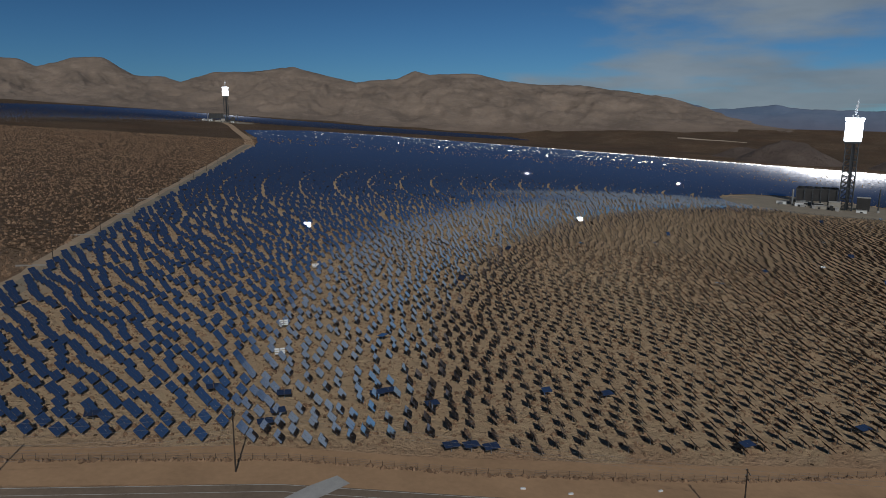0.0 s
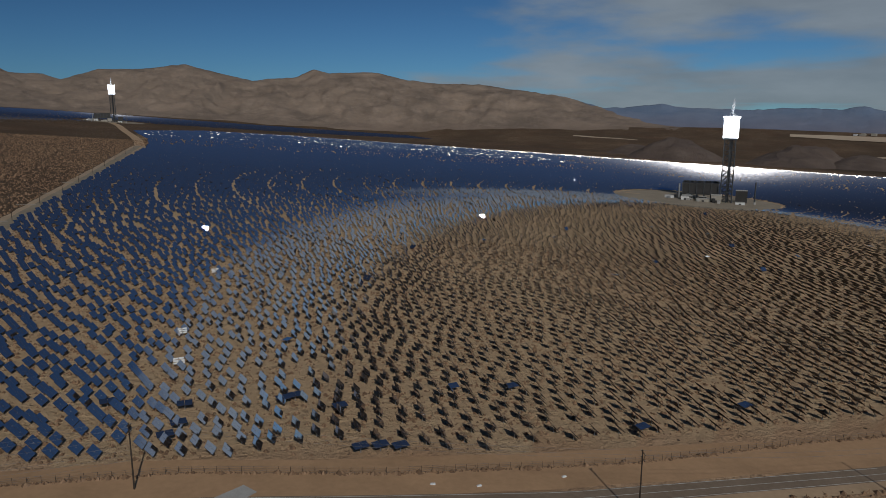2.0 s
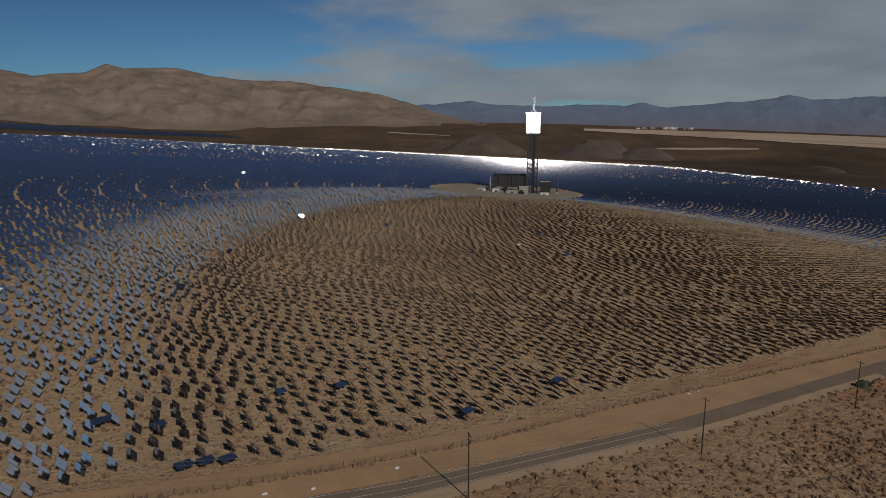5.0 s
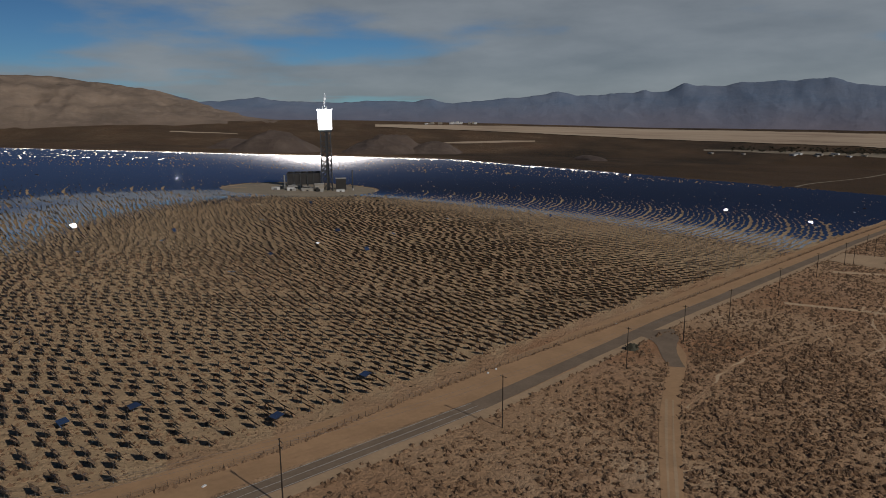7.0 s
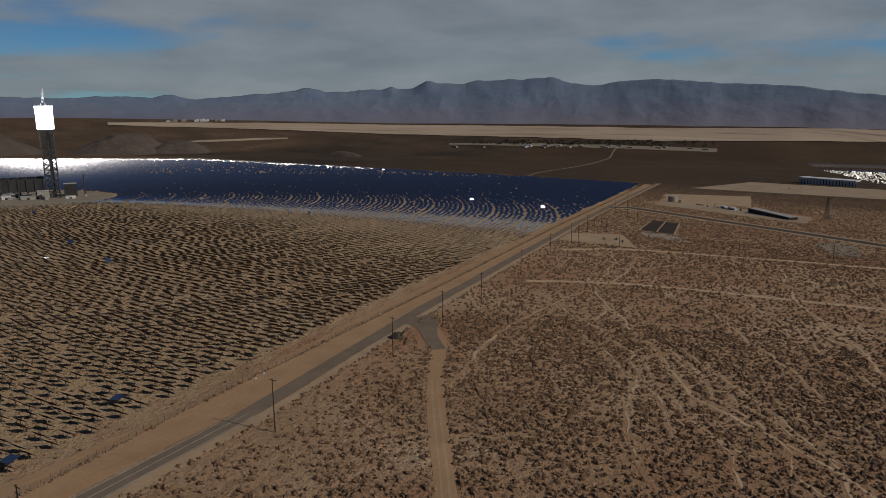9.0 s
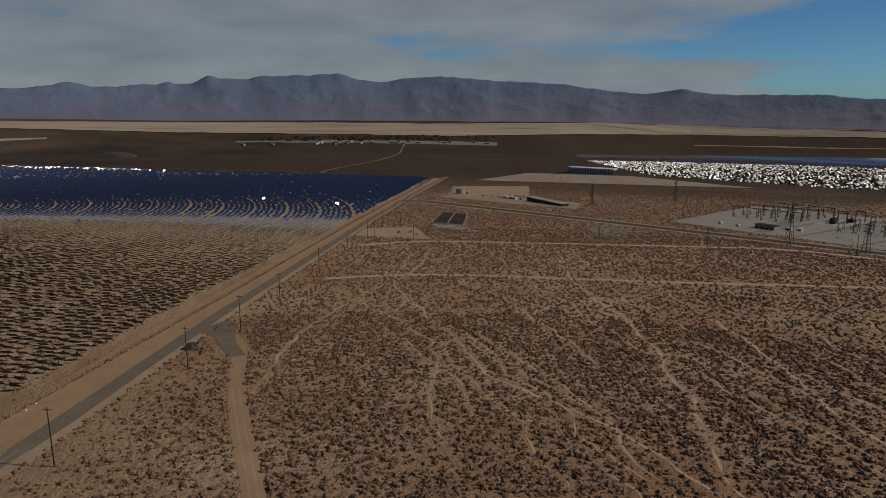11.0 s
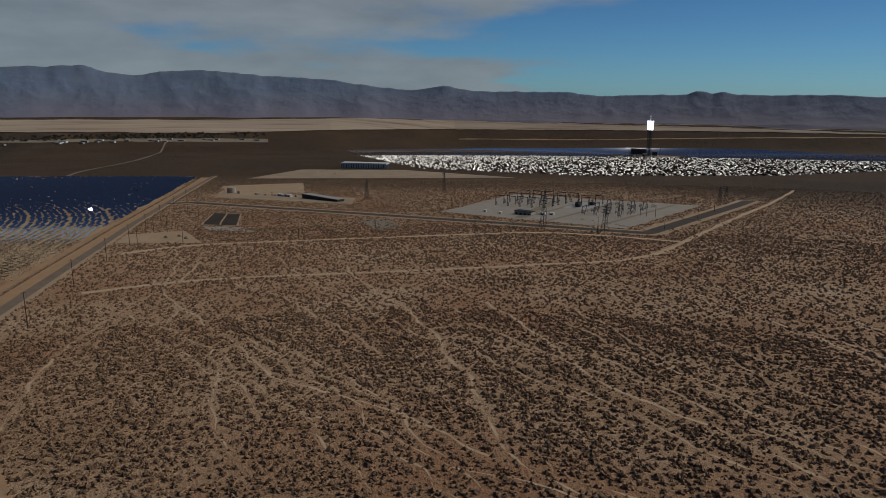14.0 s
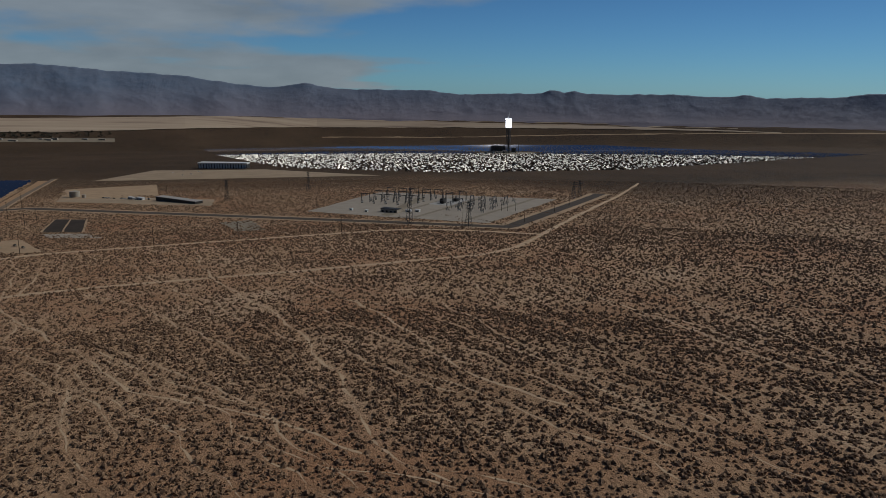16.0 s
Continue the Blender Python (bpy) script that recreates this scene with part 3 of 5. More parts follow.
# ---- roads ----
tagged(strip("verge_north", SHOULDER, 22, 0.05, M_DIRT, 0.6), "graded sandy verge between road and fence", "verge", kind="structure")
tagged(strip("road", ROAD, 8.5, 0.12, M_ASPHALT, 0.15), "worn two-lane asphalt road through the desert", "road", kind="structure")
tagged(strip("verge_south", [(x + 1.5, y - 6.6) for x, y in ROAD], 6.0, 0.08, M_DIRT_PALE, 0.7), "pale gravel edge of the road", "verge", kind="structure")
for k, off in enumerate((-3.7, 3.7)):
    tagged(strip(f"road_edge_line_{k + 1}", [(x - off * 0.17, y + off) for x, y in ROAD[:7]], 0.22, 0.15, M_LINE, 0.0, across=1), "faded white edge line", "road marking", kind="structure")
tagged(strip("west_road", WEST_ROAD, 30, 0.05, M_YARD, 0.8), "graded dirt road along the mirror field", "road", kind="structure")
tagged(strip("west_road_track", [(x - 3, y) for x, y in WEST_ROAD], 11, 0.10, M_PAD, 0.4), "pale wheel-worn track of the dirt road", "road", kind="structure")
tagged(strip("west_road_bend", smooth_line(WEST_BEND), 22, 0.30, M_DIRT_PALE, 0.8), "pale dirt road to the far tower", "road", kind="structure")
tagged(strip("driveway", smooth_line(DRIVE), 7.5, 0.09, M_DIRT, 0.4), "sandy dirt track with wheel ruts", "track", kind="structure")
tagged(strip("driveway_apron", smooth_line(APRON), (40, 22, 13, 10, 9, 8.5, 8.0), 0.14, M_ASPHALT, 0.1, 2.0, 6), "flared asphalt mouth of the side track", "road", kind="structure")
tagged(strip("road_crossing", [(-33, 186), (-40, 178), (-52, 164)], 6.5, 0.19, M_CONCRETE, 0.3, 3.0), "pale worn concrete strip across the road", "road", kind="structure")
tagged(strip("road_centre_line", ROAD[:7], 0.2, 0.17, M_LINE, 0.0, across=1), "faded centre line", "road marking", kind="structure")
for k, off in enumerate((-1.1, 1.3)):
    tagged(strip(f"driveway_rut_{k + 1}", smooth_line([(x + off * 0.5, y - off) for x, y in DRIVE[3:]]), 0.9, 0.12, M_DIRT_PALE, 0.12), "pale wheel rut in the sand", "track", kind="structure")
tagged(strip("track_1", smooth_line(TRACK_1), 7.5, 0.10, M_WASH, 0.8), "pale dirt service track", "track", kind="structure")
tagged(strip("track_2", smooth_line(TRACK_2), 6, 0.10, M_WASH, 0.8), "pale dirt service track", "track", kind="structure")
tagged(strip("substation_verge", SUB_ROAD, 36, 0.10, M_DIRT_PALE, 0.8), "graded dirt beside the service road", "verge", kind="structure")
tagged(strip("substation_road", SUB_ROAD, 19, 0.30, M_ASPHALT_DARK, 0.2), "dark asphalt service road round the substation", "road", kind="structure")
for k, line in enumerate(WASHES):
    tagged(strip(f"wash_{k + 1}", line, (0.4, 1.2, 1.5, 1.1, 1.3, 0.4) if k < 4 else (0.15, 0.6, 0.7, 0.55, 0.15), 0.06, M_WASH, 0.5, 3.0), "pale winding dry wash", "wash", kind="structure")
tagged(patch("substation_pad", PAD_SUB, 0.35, M_GRAVEL), "flat pale gravel pad of the substation", "gravel pad", kind="structure")
tagged(strip("substation_lane", [(880, -169), (1082, -263)], 16, 0.45, M_PAD, 0.3), "darker gravel lane across the substation pad", "lane", kind="structure")
tagged(patch("yard", [(1400, 338), (1478, 188), (1236, 155), (1205, 299)], 0.3, M_DIRT_PALE), "bare graded storage yard", "yard", kind="structure")
tagged(patch("depot_yard", [(1280, 300), (1180, 300), (1060, 60), (1150, 60)], 0.22, M_YARD), "gravel yard round the depot", "yard", kind="structure")
tagged(patch("far_yard", [(1600, 330), (1930, 250), (1900, -30), (1600, -290)], 0.4, M_YARD), "wide bare graded yard", "yard", kind="structure")
tagged(patch("crossing_yard", [(760, 290), (700, 280), (700, 190), (790, 235)], 0.2, M_DIRT_PALE), "bare sandy clearing beside the road", "yard", kind="structure")
tagged(patch("pond", [POND[0], POND[1], POND[2], POND[3]], 0.25, M_LINER), "dark lined basin", "pond", kind="structure")
for k, (a, b) in enumerate(zip(POND, POND[1:] + POND[:1])):
    tagged(strip(f"pond_bank_{k + 1}", [a, b], 2.5, 0.5, M_DIRT_PALE, 0.4, 6.0), "pale earth bank round the basin", "bank", kind="structure")
mid_a, mid_b = [tuple((np.array(POND[i]) + POND[j]) / 2) for i, j in ((0, 1), (3, 2))]
tagged(strip("pond_bank_5", [mid_a, mid_b], 2.0, 0.55, M_DIRT_PALE, 0.3, 6.0), "low earth bank between the two basins", "bank", kind="structure")
tagged(patch("pond_apron", [(POND[3][0] - 12, POND[3][1] - 4), (POND[2][0] - 12, POND[2][1] - 8), (POND[2][0] - 50, POND[2][1] - 30), (POND[3][0] - 45, POND[3][1] - 18)], 0.25, M_GRAVEL),
       "pale gravel apron of the basin", "yard", kind="structure")
tagged(patch("small_basin", [(870, 40), (880, 5), (790, -15), (785, 18)], 0.25, M_PAD), "small dry basin", "pond", kind="structure")


def disc(name, at, radius, lift, mat, squash=1.0):
    k = 60
    rings = [0, 0.3, 0.6, 0.85, 1.0]
    verts, faces = [], []
    for t in rings:
        for i in range(k):
            a = i / k * math.tau
            d = radius * t * (1 + 0.06 * noise.noise((math.cos(a) * 2, math.sin(a) * 2, at[0])) * t)
            x, y = at[0] + math.cos(a) * d, at[1] + math.sin(a) * d * squash
            verts.append((x, y, float(ground(x, y)) + lift))
    for j in range(len(rings) - 1):
        for i in range(k):
            faces.append((j * k + i, j * k + k + i, j * k + k + (i + 1) % k, j * k + (i + 1) % k))
    return fast(name, verts, faces, mat)


for k, (at, radius) in enumerate(((PAD_2, 132), (TOWER_3, 110), (TOWER_1, 120))):
    tagged(disc(f"tower_pad_{k + 1}", at, radius, 0.3, M_PAD), "bare graded pad round the tower", "pad", kind="structure")


# ---- heliostats ----
MIRROR_W, MIRROR_H, AXIS = 2.55, 3.7, 2.6


def field_places(tower, poly, inner, seed):
    """Staggered rings round a tower, with access gaps, cut to a field's outline."""
    rng = np.random.default_rng(seed)
    out, radius, k = [], inner, 0
    while radius < 2300:
        # a zone keeps its bearings, so that its columns run out from the tower
        count, end = int(math.tau * radius / 7.0), radius * 1.34
        while radius < end:
            base = np.arange(count) / count * math.tau
            a = base + (0.42 * np.sin(k * 1.3 + 2.2 * np.sin(base * 5)) + rng.normal(0, 0.075, count)) / count * math.tau
            d = radius + rng.normal(0, 0.5, count)
            keep = rng.random(count) > 0.05
            q = np.stack([tower[0] + np.cos(a) * d, tower[1] + np.sin(a) * d], 1)[keep]
            # the columns wander, most of all in the west, and the far rings are uneven
            sway = np.interp(q[:, 0], [-60, 160], [1.9, 0.7])
            q = q + np.stack([sway * np.sin(q[:, 1] / 6.0 + 1.7 * np.sin(q[:, 0] / 31.0)), sway * np.sin(q[:, 0] / 5.6 + 1.9 * np.sin(q[:, 1] / 27.0))], 1)
            out.append(q + rng.normal(0, 1.0, q.shape) * np.interp(np.hypot(q[:, 0], q[:, 1]), [450, 800], [0.15, 0.7])[:, None])
            # the far rows stand closer
            gone = np.hypot(q[:, 0], q[:, 1])
            far = q[(gone > 850) & (gone < 1350) & ((q[:, 1] > 920) | (q[:, 0] < 150) | (q[:, 0] > 1080)) & (rng.random(len(q)) < 0.4) & ((radius - 39.5) % 46 < 34)]
            out.append(far + (far - tower) / radius * 3.5 + rng.normal(0, 0.8, far.shape))
            # a wider lane after every six rings
            last = (radius - 39.5) % 46 >= 36
            radius = 39.5 + 46 * ((radius - 39.5) // 46 + 1) + 4.2 if last else radius + 7.3
            k += 1
    p = np.concatenate(out)
    return p[inside(p[:, 0], p[:, 1], poly)]


FAR_EDGE = [(-560, 2600), (-247, 2740), (300, 2640), (800, 2440), (1594, 1941), (1650, 1200)]


def fringe_rows(p):
    """The rows along the far edge of the middle field: a deep belt in the north, a thin one in the east."""
    return near_line(p[:, 0], p[:, 1], FAR_EDGE, 75) | (near_line(p[:, 0], p[:, 1], FAR_EDGE[:4], 560) & (p[:, 0] < 620))


def turned_out(p):
    """Which of these are turned away from the tower: most in the thin belt, a few in the deep one."""
    thin = np.interp(p[:, 0], [-700, 0, 500, 760, 1500, 1640], [0.03, 0.12, 0.4, 0.5, 0.42, 0.03])
    share = np.where(near_line(p[:, 0], p[:, 1], FAR_EDGE, 75), thin, np.interp(p[:, 0], [-500, 0, 250, 620], [0.02, 0.045, 0.06, 0.02]))
    return fringe_rows(p) & (np.modf(np.abs(np.sin(p[:, 0] * 12.9898 + p[:, 1] * 78.233)) * 4375.85)[0] < share)


def aims(p, tower, rng, z_target=118.0, sun_glint=False, fringe=False):
    """Mirror normals: half-way between the sun and the receiver, some parked flat or astray."""
    z = ground(p[:, 0], p[:, 1]) + AXIS
    goal = np.array([tower[0], tower[1], float(ground(*tower)) + z_target])
    d = goal - np.c_[p, z]
    d /= np.linalg.norm(d, axis=1, keepdims=True)
    n = d + TO_SUN + rng.normal(0, 0.008, d.shape)
    if sun_glint:
        # half the near-side rows are aimed to send a near-sun glint to the eye
        back = p - np.array([0.0, 0.0])
        seen = np.c_[-back, np.full(len(p), 110.0) - z]
        seen /= np.linalg.norm(seen, axis=1, keepdims=True)
        away = ((n * seen).sum(1) < 0.1) & (rng.random(len(p)) < 0.5)
        n[away] = seen[away] + TO_SUN + [0.0, 0.20, 0.145] + rng.normal(0, 0.05, (away.sum(), 3))
    if fringe:
        # some outermost rows beyond the tower are aimed to glint at the eye
        far = turned_out(p)
        seen = np.c_[-p, 110.0 - z]
        seen /= np.linalg.norm(seen, axis=1, keepdims=True)
        n[far] = seen[far] + TO_SUN + rng.normal(0, 0.15, (far.sum(), 3)) * np.interp(p[far, 0], [200, 700], [2.0, 1.0])[:, None]
    flat = rng.random(len(p)) < 0.003
    n[flat] = [0, 0, 1]
    n[flat] += rng.normal(0, 0.08, (flat.sum(), 3))
    astray = rng.random(len(p)) < 0.002
    n[astray] = rng.normal(0, 0.5, (astray.sum(), 3)) + [0, 0, 0.9]
    n /= np.linalg.norm(n, axis=1, keepdims=True)
    u = np.cross([0, 0, 1.0], n)
    u[np.linalg.norm(u, axis=1) < 1e-3] = [1, 0, 0]
    u /= np.linalg.norm(u, axis=1, keepdims=True)
    return n, u, np.cross(n, u), z


def joined_heliostats(name, p, tower, seed, full, sun_glint=False, fringe=False):
    """Far heliostats as one mesh: two mirrors on a post each, or a single panel where they stand very far off."""
    n, u, v, z = aims(p, tower, np.random.default_rng(seed), sun_glint=sun_glint, fringe=fringe)
    c = np.c_[p, z]
    verts, faces, index, base = [], [], [], 0
    halves = ((-1.34, MIRROR_W / 2), (1.34, MIRROR_W / 2)) if full else ((0.0, 2.6),)
    for off, hw in halves:
        for depth in (0.06, -0.06):
            for su, sv in ((-1, -1), (1, -1), (1, 1), (-1, 1)):
                verts.append(c + u * (off + su * hw) + v * (sv * MIRROR_H / 2) + n * depth)
        for q, m in (((0, 1, 2, 3), 0), ((7, 6, 5, 4), 1), ((0, 4, 5, 1), 1), ((1, 5, 6, 2), 1), ((2, 6, 7, 3), 1), ((3, 7, 4, 0), 1)):
            faces.append([base + i for i in q])
            index.append(m)
        base += 8
    w_, sides = 0.13, 4 if full else 3
    for h in (0.0, 1.0):
        for dx, dy in ((-w_, -w_), (w_, -w_), (w_, w_), (-w_, w_))[:sides]:
            foot = np.c_[p[:, 0] + dx, p[:, 1] + dy, z - AXIS - 0.1 + h * AXIS] - n * 0.09 * h
            verts.append(foot)
    for i in range(sides):
        faces.append([base + i, base + (i + 1) % sides, base + sides + (i + 1) % sides, base + sides + i])
        index.append(2)
    base += 2 * sides
    index = np.tile(np.array(index), (len(p), 1))
    if sun_glint:
        # mirrors lined up between sun and eye get the cream glint glass
        seen = np.c_[-p, 110.0 - z]
        half = seen / np.linalg.norm(seen, axis=1, keepdims=True) + TO_SUN
        half /= np.linalg.norm(half, axis=1, keepdims=True)
        index[((n * half).sum(1) > 0.93) & (np.hypot(p[:, 0], p[:, 1]) < np.hypot(*tower) - 120), 0] = 3
    if fringe:
        index[turned_out(p), 0] = 3
    vs = np.stack(verts, 1)
    fs = (np.array(faces)[None] + np.arange(len(p))[:, None, None] * base).reshape(-1, 4)
    return fast(name, vs.reshape(-1, 3), fs, [M_MIRROR, M_BACK, M_STEEL, M_GLINT], index.ravel())


def box_mesh(name, size, mats, front=None, bevel=0.0):
    bm = bmesh.new()
    box(bm, size, (0, 0, 0), 0.0, bevel)
    if front is not None:
        for f in bm.faces:
            f.material_index = 0 if f.normal.z > 0.9 else 1
    me = bpy.data.meshes.new(name)
    bm.to_mesh(me)
    bm.free()
    for m in mats:
        me.materials.append(m)
    return me


def heliostat_meshes():
    mirror = box_mesh("mirror_panel", (MIRROR_W, MIRROR_H, 0.10), [M_MIRROR, M_BACK], True)
    bm = bmesh.new()
    rod(bm, (0, 0, -0.3), (0, 0, AXIS - 0.25), 0.17, 0.14, 8)
    box(bm, (0.42, 0.36, 0.42), (0, 0, AXIS - 0.22))
    pylon = bpy.data.meshes.new("pylon")
    bm.to_mesh(pylon), bm.free()
    pylon.materials.append(M_STEEL)
    bm = bmesh.new()
    rod(bm, (-2.5, 0, -0.22), (2.5, 0, -0.22), 0.11, None, 6)
    for x in (-2.1, -0.6, 0.6, 2.1):
        box(bm, (0.09, 3.3, 0.14), (x, 0, -0.12))
    rack = bpy.data.meshes.new("support_frame")
    bm.to_mesh(rack), bm.free()
    rack.materials.append(M_BACK)
    return mirror, pylon, rack


def single_heliostats(p, tower, seed):
    mirror, pylon, rack = heliostat_meshes()
    n, u, v, z = aims(p, tower, np.random.default_rng(seed))
    for i in range(len(p)):
        pose_flat = n[i][2] > 0.98
        text = "parked heliostat with its two mirror panels lying flat" if pose_flat else "heliostat with two tilted mirror panels on a steel post"
        top = thing("heliostat", (p[i][0], p[i][1], z[i] - AXIS), text, "heliostat", "heliostats of the near field")
        shared("pylon", pylon, top)
        m = Matrix((u[i], v[i], n[i])).transposed().to_4x4()
        m.translation = (0, 0, AXIS)
        shared("support_frame", rack, top, m)
        for s in (-1.34, 1.34):
            shared("mirror_panel", mirror, top, m @ Matrix.Translation((s, 0, 0.02)))


PLACES_2 = field_places(TOWER_2, FIELD_2, 62.0, 1)
PLACES_2 = PLACES_2[np.hypot(PLACES_2[:, 0] - PAD_2[0], PLACES_2[:, 1] - PAD_2[1]) > 137]
PLACES_2 = PLACES_2[~near_line(PLACES_2[:, 0], PLACES_2[:, 1], [(-5, 206), (14, 207)], 7)]
order = np.argsort(np.hypot(PLACES_2[:, 0] - 40, PLACES_2[:, 1] + 40))
PLACES_2 = PLACES_2[order]
NEAR = 300
# where the rows hide one another, every second one is enough
PLACES_2 = PLACES_2[(np.hypot(PLACES_2[:, 0], PLACES_2[:, 1]) < 1750) | fringe_rows(PLACES_2) | (np.arange(len(PLACES_2)) % 2 == 0)]
far_off = np.hypot(PLACES_2[:, 0], PLACES_2[:, 1]) > 1250
tagged(joined_heliostats("heliostat_field", PLACES_2[NEAR:][~far_off[NEAR:]], TOWER_2, 12, True), "rows of heliostats with paired mirrors round the middle tower", "heliostats", kind="stuff")
tagged(joined_heliostats("heliostat_field", PLACES_2[NEAR:][far_off[NEAR:]], TOWER_2, 13, False, fringe=True), "far rows of blue-reflecting heliostats beyond the middle tower", "heliostats", kind="stuff")
tagged(joined_heliostats("heliostat_field", field_places(TOWER_3, FIELD_3, 150.0, 3)[::3], TOWER_3, 14, False), "heliostats of the northern unit seen as a blue band", "heliostats", kind="stuff")
tagged(joined_heliostats("heliostat_field", field_places(TOWER_1, FIELD_1, 150.0, 4)[::3], TOWER_1, 15, False, True), "pale glinting heliostats of the southern unit", "heliostats", kind="stuff")


# ---- towers and power blocks ----
def solar_tower(at, label, turn, near):
    x, y = at
    t = thing("solar_tower", on(x, y), label, "solar tower", "solar towers", turn)
    half, neck, crown = 9.0, 102.0, 140.0
    for sx in (-1, 1):
        for sy in (-1, 1):
            bm = bmesh.new()
            rod(bm, (sx * half, sy * half, -1), (sx * half * 0.93, sy * half * 0.93, neck), 1.05, 0.9, 8)
            part("leg", bm, M_LATTICE, t)
    levels = np.linspace(0, neck, 13)
    whole = bmesh.new()
    for a, b in zip(levels[:-1], levels[1:]):
        h = half * (1 - 0.07 * a / neck)
        corners = [(-h, -h), (h, -h), (h, h), (-h, h)]
        for (x0, y0), (x1, y1) in zip(corners, corners[1:] + corners[:1]):
            mx, my = (x0 + x1) / 2, (y0 + y1) / 2
            for name, p0, p1, r in (("girder", (x0, y0, b), (x1, y1, b), 0.6), ("brace", (x0, y0, a), (mx, my, b), 0.5),
                                    ("brace", (x1, y1, a), (mx, my, b), 0.5), ("strut", (mx, my, a), (mx, my, b), 0.75)):
                if near:
                    bm = bmesh.new()
                    rod(bm, p0, p1, r, None, 5)
                    part(name, bm, M_LATTICE, t)
                else:
                    rod(whole, p0, p1, r, None, 4)
    if near:
        whole.free()
    else:
        tagged(part("lattice", whole, M_LATTICE, t), kind="stuff")
    bm = bmesh.new()
    box(bm, (5.0, 5.0, neck), (1.5, 0, neck / 2), 0, 0.2)
    part("lift_shaft", bm, M_LATTICE, t)
    bm = bmesh.new()
    box(bm, (22, 22, 3.2), (0, 0, neck + 1.2), 0, 0.3)
    part("lower_deck", bm, M_LATTICE, t)
    bm = bmesh.new()
    box(bm, (23.5, 23.5, 33.0), (0, 0, neck + 19.5), 0, 0.8)
    part("receiver", bm, M_GLOW, t, "glaring white boiler receiver lit by the mirrors")
    bm = bmesh.new()
    box(bm, (26.0, 26.0, 3.2), (0, 0, crown - 1.8), 0, 0.4)
    part("crown", bm, M_GLOW, t, "white heat shield round the top, set to glow as if sunlit")
    for px, py in ((-3, 2), (2, -3), (4, 4)):
        bm = bmesh.new()
        rod(bm, (px, py, crown - 0.6), (px, py, crown + 4), 0.6, None, 8)
        part("vent_pipe", bm, M_STEEL, t)
    return t


def steam_plume(at, lean):
    bm = bmesh.new()
    rng = random.Random(int(at[0]))
    rings, sides = 22, 10
    loops = []
    for k in range(rings):
        f = k / (rings - 1)
        radius = (1.1 + 1.3 * math.sin(f * 2.6)) * (1 - 0.8 * f ** 3)
        cx, cy = lean * f * 3.2 + rng.uniform(-0.5, 0.5), rng.uniform(-0.5, 0.5)
        loops.append([bm.verts.new((cx + math.cos(i / sides * math.tau) * radius * rng.uniform(0.75, 1.25),
                                    cy + math.sin(i / sides * math.tau) * radius * rng.uniform(0.75, 1.25), 0.4 + f * 24)) for i in range(sides)])
    for lo, hi in zip(loops, loops[1:]):
        for i in range(sides):
            bm.faces.new((lo[i], lo[(i + 1) % sides], hi[(i + 1) % sides], hi[i])).smooth = True
    bm.faces.new(loops[0][::-1])
    bm.faces.new(loops[-1])
    ob = part("steam_plume", bm, M_STEAM)
    ob.matrix_basis = pose(*on(*at, 143.4))
    return tagged(ob, "thin white wisp of steam above the tower", "steam", "steam plumes")


def condenser(at, turn, size=(58, 40, 29)):
    """An air-cooled condenser: a dark clad box with fan bays on columns."""
    t = thing("air_condenser", on(*at), "large dark air-cooled condenser on steel columns", "condenser", "air condensers", turn)
    lx, ly, h = size
    bm = bmesh.new()
    box(bm, (lx, ly, 19), (0, 0, h - 9.5), 0, 0.3)
    part("wind_wall", bm, M_DARK, t)
    for k in range(5):
        bm = bmesh.new()
        rod(bm, (-lx / 2 + (k + 0.5) * lx / 5, 0, h + 0.1), (-lx / 2 + (k + 0.5) * lx / 5, 0, h + 2.0), 4.2, 4.6, 16)
        part("fan_shroud", bm, M_DARK, t)
    for k in range(6):
        for s in (-1, 1):
            bm = bmesh.new()
            px = -lx / 2 + 1 + k * (lx - 2) / 5
            box(bm, (1.5, 1.5, h + 1), (px, s * (ly / 2 + 0.9), (h - 1) / 2), 0, 0.1)
            part("column", bm, M_LATTICE, t)
    bm = bmesh.new()
    rod(bm, (-lx / 2 - 4, -ly / 2 + 2, 0), (-lx / 2 - 4, -ly / 2 + 2, h - 2), 1.6, None, 10)
    part("riser_duct", bm, M_STEEL, t)
    return t


def building(name, at, size, turn, mat, label, category, group="", doors=3, roof=None):
    """A shed with a shallow roof overhang and recessed doors."""
    t = thing(name, on(*at), label, category, group, turn)
    bm = bmesh.new()
    box(bm, (size[0], size[1], size[2] + 1), (0, 0, size[2] / 2 - 0.5), 0, 0.06)
    part("wall", bm, mat, t)
    bm = bmesh.new()
    box(bm, (size[0] + 0.8, size[1] + 0.8, 0.5), (0, 0, size[2] + 0.25), 0, 0.1)
    part("roof", bm, roof or M_CONCRETE, t)
    for k in range(doors):
        for s in (-1, 1):
            bm = bmesh.new()
            box(bm, (min(3.5, size[0] / doors * 0.5), 0.15, min(4.0, size[2] * 0.6)), (-size[0] / 2 + (k + 0.5) * size[0] / doors, s * (size[1] / 2 + 0.04), min(4.0, size[2] * 0.6) / 2))
            part("door", bm, M_DARK, t)
    return t


